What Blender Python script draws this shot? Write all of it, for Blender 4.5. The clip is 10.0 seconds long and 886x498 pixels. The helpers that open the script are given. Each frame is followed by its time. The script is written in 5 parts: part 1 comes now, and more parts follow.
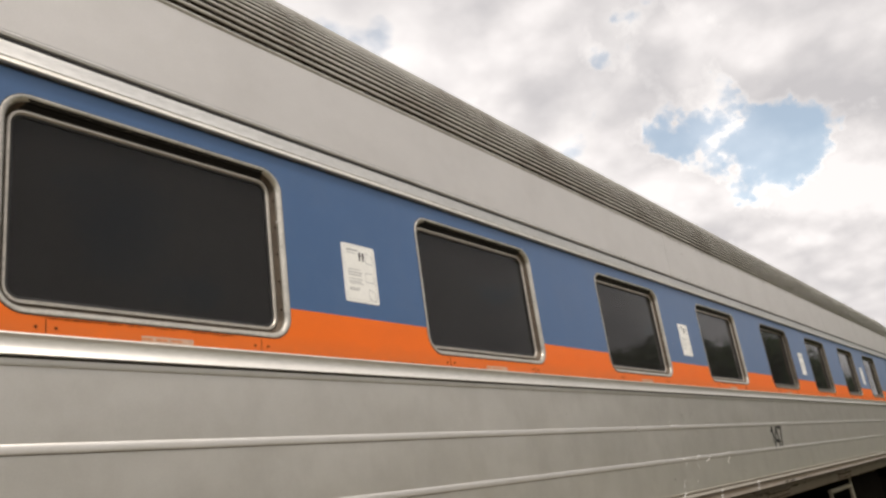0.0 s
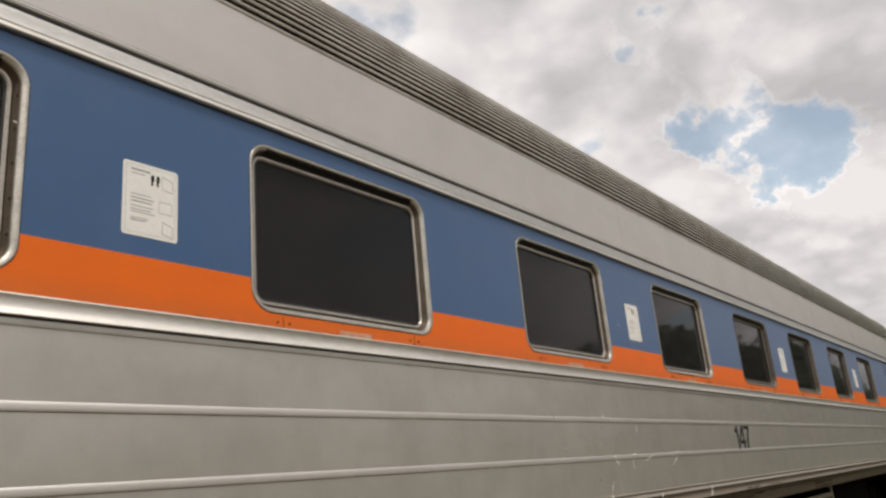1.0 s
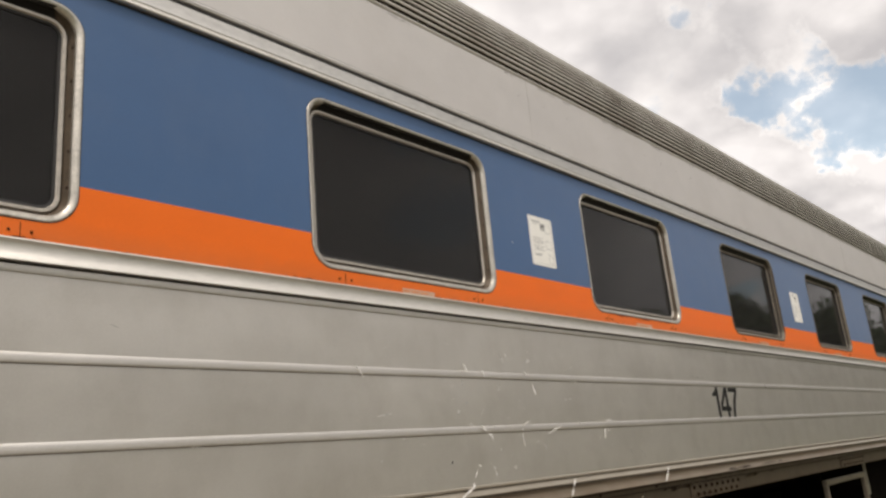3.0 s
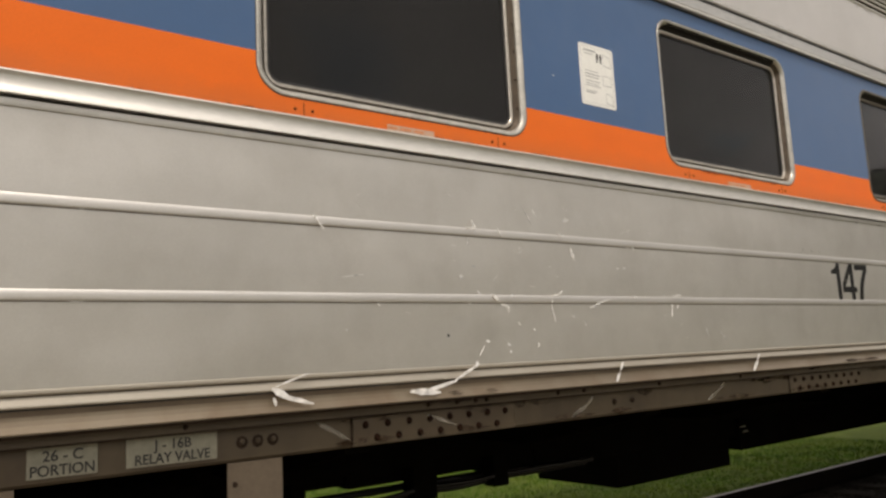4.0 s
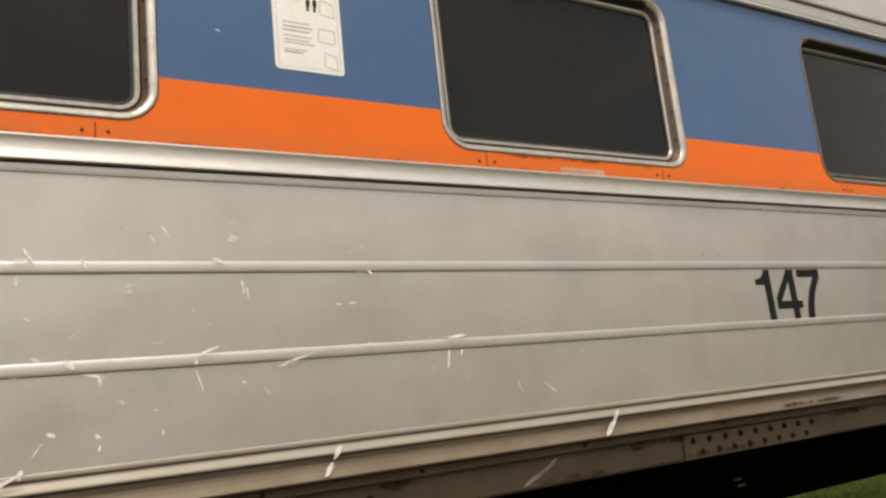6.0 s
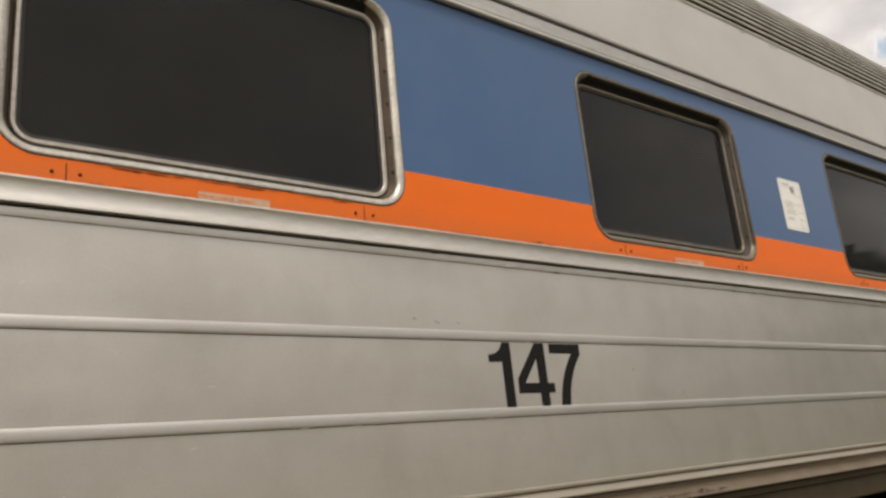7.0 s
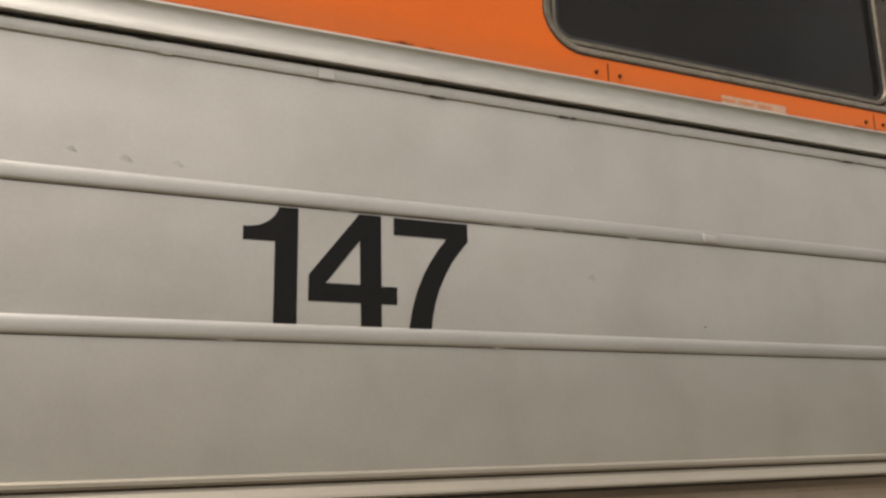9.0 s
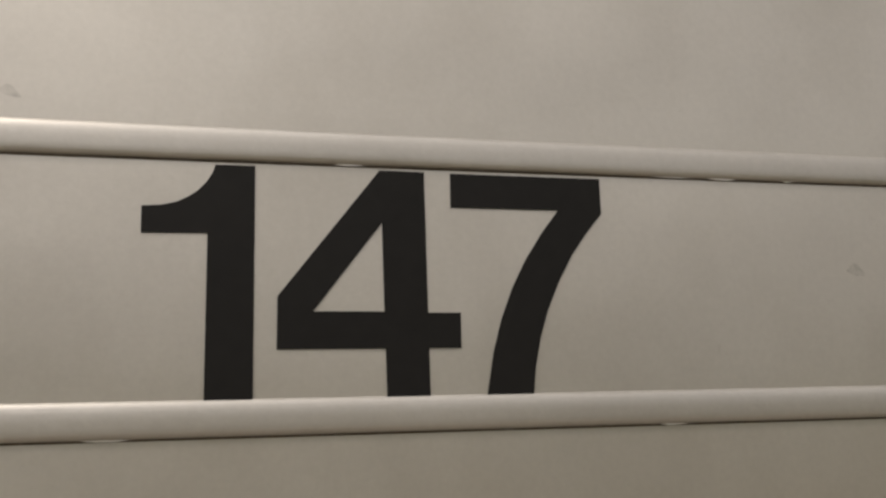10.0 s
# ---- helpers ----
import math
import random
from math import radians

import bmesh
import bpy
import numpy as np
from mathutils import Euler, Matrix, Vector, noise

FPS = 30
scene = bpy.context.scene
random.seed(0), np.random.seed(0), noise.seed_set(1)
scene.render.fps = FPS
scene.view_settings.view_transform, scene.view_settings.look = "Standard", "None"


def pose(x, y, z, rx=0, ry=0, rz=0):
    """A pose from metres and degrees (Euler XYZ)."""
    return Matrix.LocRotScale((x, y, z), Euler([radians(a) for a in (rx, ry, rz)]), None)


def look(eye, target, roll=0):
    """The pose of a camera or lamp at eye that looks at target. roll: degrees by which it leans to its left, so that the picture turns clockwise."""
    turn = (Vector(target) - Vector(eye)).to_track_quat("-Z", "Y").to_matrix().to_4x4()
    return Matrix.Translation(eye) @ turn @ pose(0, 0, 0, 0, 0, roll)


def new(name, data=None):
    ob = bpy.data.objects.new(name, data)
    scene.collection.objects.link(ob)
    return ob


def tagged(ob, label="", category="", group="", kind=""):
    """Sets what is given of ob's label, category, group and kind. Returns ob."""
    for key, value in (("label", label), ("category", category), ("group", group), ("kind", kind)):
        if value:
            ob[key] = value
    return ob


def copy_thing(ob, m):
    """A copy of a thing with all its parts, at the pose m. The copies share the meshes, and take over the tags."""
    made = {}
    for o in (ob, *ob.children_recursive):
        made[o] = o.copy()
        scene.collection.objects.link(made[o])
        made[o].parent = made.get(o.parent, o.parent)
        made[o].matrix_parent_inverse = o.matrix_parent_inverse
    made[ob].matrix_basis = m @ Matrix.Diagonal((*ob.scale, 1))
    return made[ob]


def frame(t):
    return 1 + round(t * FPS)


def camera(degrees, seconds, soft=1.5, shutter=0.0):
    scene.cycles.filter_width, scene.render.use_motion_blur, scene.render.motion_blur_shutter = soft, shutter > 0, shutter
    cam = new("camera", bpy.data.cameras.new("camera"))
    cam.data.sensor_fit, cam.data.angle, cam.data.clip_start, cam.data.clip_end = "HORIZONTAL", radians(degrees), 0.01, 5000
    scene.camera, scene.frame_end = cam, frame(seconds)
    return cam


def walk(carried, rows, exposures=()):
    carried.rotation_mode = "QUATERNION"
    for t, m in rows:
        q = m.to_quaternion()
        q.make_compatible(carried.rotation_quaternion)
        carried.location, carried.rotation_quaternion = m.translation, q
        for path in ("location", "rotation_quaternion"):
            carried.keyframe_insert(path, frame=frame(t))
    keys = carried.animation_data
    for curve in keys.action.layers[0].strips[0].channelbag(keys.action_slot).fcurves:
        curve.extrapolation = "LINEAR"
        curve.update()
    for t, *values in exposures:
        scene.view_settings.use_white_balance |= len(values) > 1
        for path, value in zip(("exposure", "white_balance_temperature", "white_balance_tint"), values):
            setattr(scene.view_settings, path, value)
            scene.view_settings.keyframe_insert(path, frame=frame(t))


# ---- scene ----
cam = camera(59.0, 10.0, soft=2.6)
PATH = [
    (0, (-8.590, -2.221, 1.693), (-7.033, -1.125, 2.303), -8.21),
    (0.3, (-8.268, -2.256, 1.662), (-6.653, -1.251, 2.280), -8.44),
    (0.5, (-8.057, -2.257, 1.683), (-6.411, -1.275, 2.252), -8.24),
    (0.8, (-7.746, -2.308, 1.662), (-6.132, -1.269, 2.224), -8.17),
    (1, (-7.538, -2.305, 1.653), (-5.998, -1.170, 2.238), -5.33),
    (1.3, (-7.255, -2.250, 1.685), (-5.769, -1.023, 2.220), -7.19),
    (1.5, (-7.055, -2.235, 1.635), (-5.553, -1.035, 2.185), -7.61),
    (1.7, (-6.823, -2.221, 1.644), (-5.275, -1.065, 2.160), -6.48),
    (2, (-6.473, -2.344, 1.700), (-4.954, -1.154, 2.229), -5.61),
    (2.2, (-6.251, -2.272, 1.681), (-4.717, -1.077, 2.150), -4.30),
    (3.3, (-5.228, -2.182, 1.598), (-3.825, -0.878, 2.173), -4.10),
    (3.5, (-5.051, -2.205, 1.616), (-3.703, -0.820, 2.130), -1.74),
    (3.8, (-4.789, -2.166, 1.569), (-3.510, -0.673, 1.935), -3.91),
    (4, (-4.634, -2.107, 1.544), (-3.427, -0.536, 1.823), -2.85),
    (4.2, (-4.508, -2.073, 1.543), (-3.382, -0.438, 1.787), -2.47),
    (4.5, (-4.301, -2.073, 1.528), (-3.227, -0.401, 1.758), -3.57),
    (4.8, (-4.071, -2.096, 1.502), (-3.106, -0.352, 1.666), -1.47),
    (5, (-3.925, -2.100, 1.490), (-3.021, -0.320, 1.607), -3.40),
    (5.2, (-3.769, -2.077, 1.483), (-2.879, -0.294, 1.646), -5.29),
    (5.5, (-3.491, -1.996, 1.470), (-2.524, -0.250, 1.609), -6.03),
    (5.8, (-3.214, -1.972, 1.552), (-2.207, -0.266, 1.832), -8.36),
    (6, (-2.983, -2.001, 1.587), (-1.959, -0.325, 1.964), -6.01),
    (6.2, (-2.770, -2.011, 1.595), (-1.638, -0.430, 2.061), -4.32),
    (7.3, (-1.685, -1.766, 1.613), (-0.466, -0.272, 2.144), -5.60),
    (7.5, (-1.525, -1.817, 1.609), (-0.337, -0.289, 2.112), -4.96),
    (7.8, (-1.264, -1.733, 1.594), (-0.075, -0.229, 2.163), -4.27),
    (8, (-1.103, -1.654, 1.616), (0.078, -0.136, 2.165), -3.09),
    (8.2, (-0.968, -1.600, 1.657), (0.142, -0.034, 2.220), -3.42),
    (8.5, (-0.758, -1.521, 1.655), (0.155, 0.161, 2.238), 0.82),
    (8.7, (-0.643, -1.457, 1.650), (0.169, 0.297, 2.165), 1.56),
    (9, (-0.519, -1.311, 1.594), (0.228, 0.492, 2.033), -0.62),
    (9.2, (-0.439, -1.177, 1.604), (0.236, 0.647, 2.069), -2.06),
    (9.5, (-0.336, -0.974, 1.665), (0.195, 0.904, 2.098), -2.11),
    (9.7, (-0.297, -0.840, 1.711), (0.202, 1.061, 2.081), -1.59),
    (10, (-0.223, -0.684, 1.767), (0.179, 1.243, 2.123), -1.14),
]
walk(cam, [(t, look(eye, target, roll)) for t, eye, target, roll in PATH], [(t, stops, kelvin, 14) for t, stops, kelvin in ((0.0, -0.53, 6850), (0.5, -0.73, 6850), (1.0, -0.79, 6850), (2.0, -0.61, 6850), (3.5, -0.58, 7000), (4.0, -0.50, 7070), (4.5, -0.44, 7150), (5.0, -0.29, 7150), (5.5, -0.15, 7150), (5.8, -0.10, 7150), (6.0, -0.34, 7150), (7.3, -0.56, 7100), (8.5, -0.54, 7100), (9.0, -0.72, 7100), (9.5, -0.80, 7100), (10.0, -0.90, 7100))])

# ---- world and sun ----
SUN_ELEVATION, SUN_TURN = radians(58), radians(228)
world = bpy.data.worlds.new("sky")
scene.world = world
world.use_nodes = True


def node(tree, kind, **inputs):
    n = tree.nodes.new(kind)
    for key, value in inputs.items():
        key = key.replace("_", " ")
        n.inputs[key].default_value = value
    return n


def math_node(tree, op, a, b=None, clamp=False):
    n = tree.nodes.new("ShaderNodeMath")
    n.operation, n.use_clamp = op, clamp
    for i, v in enumerate((a, b)):
        if v is None:
            continue
        if isinstance(v, (int, float)):
            n.inputs[i].default_value = v
        else:
            tree.links.new(v, n.inputs[i])
    return n.outputs[0]


def ramp(tree, fac, stops):
    n = tree.nodes.new("ShaderNodeValToRGB")
    els = n.color_ramp.elements
    while len(els) < len(stops):
        els.new(0.5)
    for e, (pos, col) in zip(els, stops):
        e.position = pos
        e.color = (*col, 1) if len(col) == 3 else col
    tree.links.new(fac, n.inputs[0])
    return n.outputs[0]


def mix(tree, fac, a, b, kind="MIX"):
    n = tree.nodes.new("ShaderNodeMix")
    n.data_type, n.blend_type = "RGBA", kind
    for sock, v in ((n.inputs[0], fac), (n.inputs[6], a), (n.inputs[7], b)):
        if isinstance(v, (int, float)):
            sock.default_value = v
        elif isinstance(v, tuple):
            sock.default_value = (*v, 1)
        else:
            tree.links.new(v, sock)
    return n.outputs[2]


def build_sky():
    tree = world.node_tree
    tree.nodes.clear()
    out = tree.nodes.new("ShaderNodeOutputWorld")
    bg = tree.nodes.new("ShaderNodeBackground")
    sky = tree.nodes.new("ShaderNodeTexSky")
    sky.sky_type = "NISHITA"
    sky.sun_disc = False
    sky.sun_elevation, sky.sun_rotation = SUN_ELEVATION, SUN_TURN
    coord = tree.nodes.new("ShaderNodeTexCoord")
    sep = tree.nodes.new("ShaderNodeSeparateXYZ")
    tree.links.new(coord.outputs["Generated"], sep.inputs[0])
    up = math_node(tree, "MAXIMUM", sep.outputs[2], 0.0)
    lift = math_node(tree, "ADD", up, 0.35)
    flat = tree.nodes.new("ShaderNodeCombineXYZ")
    tree.links.new(math_node(tree, "DIVIDE", sep.outputs[0], lift), flat.inputs[0])
    tree.links.new(math_node(tree, "DIVIDE", sep.outputs[1], lift), flat.inputs[1])
    flat.inputs[2].default_value = CLOUD_SEED
    cover = node(tree, "ShaderNodeTexNoise", Scale=3.6, Detail=9.0, Roughness=0.52)
    aside = node(tree, "ShaderNodeTexNoise", Scale=3.6, Detail=5.0, Roughness=0.5)
    shade = node(tree, "ShaderNodeTexNoise", Scale=1.3, Detail=4.0, Roughness=0.5)
    step = tree.nodes.new("ShaderNodeVectorMath")
    step.operation = "ADD"
    step.inputs[1].default_value = (-0.055, -0.04, 0.04)
    tree.links.new(flat.outputs[0], step.inputs[0])
    tree.links.new(flat.outputs[0], cover.inputs["Vector"])
    tree.links.new(flat.outputs[0], shade.inputs["Vector"])
    tree.links.new(step.outputs[0], aside.inputs["Vector"])
    # rounded billows break the outlines of the clouds
    body = math_node(tree, "ADD", math_node(tree, "MULTIPLY", math_node(tree, "SUBTRACT", cover.outputs[0], 0.5), 1.9), 0.64)
    heaps = 0.0
    for scale, deep in ((9.0, 0.15), (21.0, 0.09)):
        puff = node(tree, "ShaderNodeTexVoronoi", Scale=scale)
        puff.feature = "SMOOTH_F1"
        puff.inputs["Smoothness"].default_value = 0.7
        tree.links.new(flat.outputs[0], puff.inputs["Vector"])
        heap = math_node(tree, "MULTIPLY", math_node(tree, "SUBTRACT", 0.42, puff.outputs["Distance"]), deep)
        body = math_node(tree, "ADD", body, heap)
        heaps = math_node(tree, "ADD", heap, heaps)
    # open gaps of blue and heaped clouds, low in the direction in which the coach points
    ragged = node(tree, "ShaderNodeTexNoise", Scale=11.0, Detail=7.0, Roughness=0.58)
    tree.links.new(coord.outputs["Generated"], ragged.inputs["Vector"])
    shifted = tree.nodes.new("ShaderNodeVectorMath")
    shifted.operation = "MULTIPLY_ADD"
    shifted.inputs[1].default_value = (0.42, 0.42, 0.42)
    tree.links.new(ragged.outputs["Color"], shifted.inputs[0])
    tree.links.new(coord.outputs["Generated"], shifted.inputs[2])
    lit = 0.0
    for place, wide, deep in SKY_FORMS:
        off = tree.nodes.new("ShaderNodeVectorMath")
        off.operation = "DISTANCE"
        off.inputs[1].default_value = tuple(c + 0.21 for c in place)
        tree.links.new(shifted.outputs[0], off.inputs[0])
        near = math_node(tree, "SUBTRACT", 1.0, math_node(tree, "DIVIDE", off.outputs["Value"], wide), True)
        body = math_node(tree, "ADD", body, math_node(tree, "MULTIPLY", math_node(tree, "POWER", near, 0.7), deep))
        if deep > 0.3:
            lit = math_node(tree, "ADD", math_node(tree, "MULTIPLY", near, 0.15), lit)
    low = math_node(tree, "MULTIPLY", math_node(tree, "SUBTRACT", 1.0, math_node(tree, "DIVIDE", up, 0.24), True), 0.5)
    body = math_node(tree, "ADD", body, low)
    mask = ramp(tree, body, [(0.26, (0.38, 0.38, 0.38)), (0.41, (0.62, 0.62, 0.62)), (0.50, (1, 1, 1))])
    rim = ramp(tree, body, [(0.45, (1.24, 1.24, 1.22)), (0.62, (1, 1, 1))])
    relief = math_node(tree, "MULTIPLY", math_node(tree, "SUBTRACT", cover.outputs[0], aside.outputs[0]), 1.9)
    broad = math_node(tree, "MULTIPLY", math_node(tree, "SUBTRACT", shade.outputs[0], 0.5), 0.9)
    light = math_node(tree, "ADD", math_node(tree, "ADD", math_node(tree, "ADD", relief, broad), math_node(tree, "MULTIPLY", heaps, 2.8)), 0.53)
    light = math_node(tree, "ADD", light, lit)
    tone = mix(tree, 1.0, rim, ramp(tree, light, [(0.15, (0.78, 0.79, 0.82)), (0.36, (0.91, 0.918, 0.94)), (0.54, (1.06, 1.065, 1.08)), (0.80, (1.30, 1.305, 1.315))]), "MULTIPLY")
    # clouds towards the hidden sun are brighter
    towards = tree.nodes.new("ShaderNodeVectorMath")
    towards.operation = "DOT_PRODUCT"
    towards.inputs[1].default_value = (math.sin(SUN_TURN) * math.cos(SUN_ELEVATION), math.cos(SUN_TURN) * math.cos(SUN_ELEVATION), math.sin(SUN_ELEVATION))
    tree.links.new(coord.outputs["Generated"], towards.inputs[0])
    glow = math_node(tree, "MULTIPLY", math_node(tree, "POWER", math_node(tree, "MAXIMUM", towards.outputs["Value"], 0.0), 3.0), 1.75)
    # and so are the heaps that it lights from the front
    facing = tree.nodes.new("ShaderNodeVectorMath")
    facing.operation = "DOT_PRODUCT"
    facing.inputs[1].default_value = (-math.sin(SUN_TURN), -math.cos(SUN_TURN), 0.0)
    tree.links.new(coord.outputs["Generated"], facing.inputs[0])
    front = math_node(tree, "MULTIPLY", math_node(tree, "POWER", math_node(tree, "MAXIMUM", facing.outputs["Value"], 0.0), 2.0), 0.20)
    glow = math_node(tree, "ADD", math_node(tree, "ADD", glow, front), 0.97)
    both = tree.nodes.new("ShaderNodeVectorMath")
    both.operation = "SCALE"
    tree.links.new(tone, both.inputs[0])
    tree.links.new(glow, both.inputs["Scale"])
    tone = both.outputs[0]
    blue = mix(tree, 1.0, sky.outputs[0], SKY_GAIN, "MULTIPLY")
    col = mix(tree, mask, blue, tone)
    tree.links.new(col, bg.inputs[0])
    bg.inputs[1].default_value = 1.0
    tree.links.new(bg.outputs[0], out.inputs[0])


CLOUD_SEED, SKY_GAIN = 3.7, (0.235, 0.285, 0.262)
SKY_FORMS = (
    ((0.928, 0.185, 0.325), 0.125, -0.42), ((0.911, 0.208, 0.356), 0.07, -0.26), ((0.949, 0.150, 0.280), 0.075, -0.32), ((0.862, 0.250, 0.440), 0.10, -0.30),
    ((0.901, 0.270, 0.339), 0.060, 0.38), ((0.953, 0.108, 0.282), 0.080, 0.42), ((0.945, 0.080, 0.335), 0.085, 0.34), ((0.958, 0.168, 0.231), 0.080, 0.42),
    ((0.904, 0.141, 0.403), 0.095, 0.26), ((0.830, 0.350, 0.434), 0.14, 0.18),
)
build_sky()
sun = new("sun", bpy.data.lights.new("sun", "SUN"))
sun.data.energy, sun.data.angle, sun.data.color = 2.6, radians(7), (1.0, 0.95, 0.88)
sun.matrix_world = look(
    (math.sin(SUN_TURN) * math.cos(SUN_ELEVATION) * 50, math.cos(SUN_TURN) * math.cos(SUN_ELEVATION) * 50, math.sin(SUN_ELEVATION) * 50),
    (0, 0, 0),
)


# ---- materials ----
def material(name):
    m = bpy.data.materials.new(name)
    m.use_nodes = True
    t = m.node_tree
    return m, t, t.nodes["Principled BSDF"]


def surface(name, color, rough=0.6, metal=0.0, vary=0.08, scale=6.0, grain=60.0, bump=0.15, depth=0.002, spread=0.12, island=0.0, stretch=(1, 1, 1), spec=0.5):
    """A painted or natural surface: colour varied at two scales, uneven gloss, fine relief."""
    m, t, b = material(name)
    coord = t.nodes.new("ShaderNodeTexCoord")
    mapping = t.nodes.new("ShaderNodeMapping")
    mapping.inputs["Scale"].default_value = stretch
    t.links.new(coord.outputs["Object"], mapping.inputs[0])
    big = node(t, "ShaderNodeTexNoise", Scale=scale, Detail=5.0, Roughness=0.6)
    fine = node(t, "ShaderNodeTexNoise", Scale=grain, Detail=3.0, Roughness=0.6)
    for n in (big, fine):
        t.links.new(mapping.outputs[0], n.inputs["Vector"])
    lo = tuple(c * (1 - vary * 1.6) for c in color)
    hi = tuple(min(1, c * (1 + vary)) for c in color)
    base = ramp(t, big.outputs[0], [(0.3, lo), (0.7, hi)])
    base = mix(t, 0.5, base, ramp(t, fine.outputs[0], [(0.3, lo), (0.7, hi)]))
    if island:
        info = t.nodes.new("ShaderNodeObjectInfo")
        base = mix(t, island, base, ramp(t, info.outputs["Random"], [(0, tuple(c * 0.6 for c in color)), (1, tuple(min(1, c * 1.3) for c in color))]))
    t.links.new(base, b.inputs["Base Color"])
    b.inputs["Metallic"].default_value = metal
    b.inputs["Specular IOR Level"].default_value = spec
    r = math_node(t, "MULTIPLY_ADD", big.outputs[0], spread)
    r.node.inputs[2].default_value = rough - spread / 2
    t.links.new(r, b.inputs["Roughness"])
    if bump:
        bp = node(t, "ShaderNodeBump", Strength=bump, Distance=depth)
        t.links.new(fine.outputs[0], bp.inputs["Height"])
        t.links.new(bp.outputs[0], b.inputs["Normal"])
    return m


def sheet_metal(name, color, rough, metal, spec=0.5, wave=0.010, smudge=0.0, grime=(0.30, 0.27, 0.22), dirt=0.35, runs=0.0):
    """Painted sheet metal: soft oil-canning, cloudy tone, faint dirt."""
    m, t, b = material(name)
    coord = t.nodes.new("ShaderNodeTexCoord")
    mapping = t.nodes.new("ShaderNodeMapping")
    mapping.inputs["Scale"].default_value = (0.55, 1, 1)
    t.links.new(coord.outputs["Object"], mapping.inputs[0])
    waves = node(t, "ShaderNodeTexNoise", Scale=3.2, Detail=2.0, Roughness=0.45)
    cloud = node(t, "ShaderNodeTexNoise", Scale=4.5, Detail=6.0, Roughness=0.62)
    grain = node(t, "ShaderNodeTexNoise", Scale=140.0, Detail=3.0, Roughness=0.7)
    spots = node(t, "ShaderNodeTexNoise", Scale=34.0, Detail=4.0, Roughness=0.75)
    for n in (waves, cloud):
        t.links.new(mapping.outputs[0], n.inputs["Vector"])
    for n in (grain, spots):
        t.links.new(coord.outputs["Object"], n.inputs["Vector"])
    base = ramp(t, cloud.outputs[0], [(0.28, tuple(c * 0.92 for c in color)), (0.72, tuple(min(1, c * 1.04) for c in color))])
    base = mix(t, 0.25, base, ramp(t, grain.outputs[0], [(0.3, tuple(c * 0.85 for c in color)), (0.7, tuple(min(1, c * 1.12) for c in color))]))
    specks = ramp(t, spots.outputs[0], [(0.66, (0, 0, 0)), (0.80, (dirt, dirt, dirt))])
    base = mix(t, specks, base, grime)
    if smudge:
        blot = node(t, "ShaderNodeTexNoise", Scale=2.6, Detail=7.0, Roughness=0.68)
        t.links.new(coord.outputs["Object"], blot.inputs["Vector"])
        base = mix(t, ramp(t, blot.outputs[0], [(0.45, (0.0,) * 3), (0.75, (smudge,) * 3)]), base, grime)
    if runs:
        # faint grey-brown runs and patches left by rain
        down = t.nodes.new("ShaderNodeMapping")
        down.inputs["Scale"].default_value = (1.5, 1.0, 1.1)
        t.links.new(coord.outputs["Object"], down.inputs[0])
        run = node(t, "ShaderNodeTexNoise", Scale=3.4, Detail=7.0, Roughness=0.62)
        patch = node(t, "ShaderNodeTexNoise", Scale=1.5, Detail=3.0, Roughness=0.5)
        t.links.new(down.outputs[0], run.inputs["Vector"])
        t.links.new(coord.outputs["Object"], patch.inputs["Vector"])
        base = mix(t, ramp(t, run.outputs[0], [(0.46, (0.0,) * 3), (0.68, (runs,) * 3)]), base, grime)
        base = mix(t, ramp(t, patch.outputs[0], [(0.40, (0.0,) * 3), (0.66, (runs * 0.8,) * 3)]), base, tuple(c * 0.72 for c in color))
    t.links.new(base, b.inputs["Base Color"])
    b.inputs["Metallic"].default_value = metal
    b.inputs["Specular IOR Level"].default_value = spec
    r = math_node(t, "MULTIPLY_ADD", cloud.outputs[0], 0.10)
    r.node.inputs[2].default_value = rough - 0.05
    t.links.new(r, b.inputs["Roughness"])
    b1 = node(t, "ShaderNodeBump", Strength=0.6, Distance=wave)
    b2 = node(t, "ShaderNodeBump", Strength=0.12, Distance=0.001)
    t.links.new(waves.outputs[0], b1.inputs["Height"])
    t.links.new(grain.outputs[0], b2.inputs["Height"])
    t.links.new(b1.outputs[0], b2.inputs["Normal"])
    t.links.new(b2.outputs[0], b.inputs["Normal"])
    return m


def tinted_glass():
    m, t, b = material("tinted_glass")
    coord = t.nodes.new("ShaderNodeTexCoord")
    n = node(t, "ShaderNodeTexNoise", Scale=5.0, Detail=6.0, Roughness=0.7)
    t.links.new(coord.outputs["Object"], n.inputs["Vector"])
    b.inputs["Base Color"].default_value = (0.066, 0.063, 0.061, 1)
    b.inputs["Transmission Weight"].default_value = 0.72
    b.inputs["IOR"].default_value = 1.21
    t.links.new(ramp(t, n.outputs[0], [(0.35, (0.015,) * 3), (0.75, (0.07,) * 3)]), b.inputs["Roughness"])
    return m


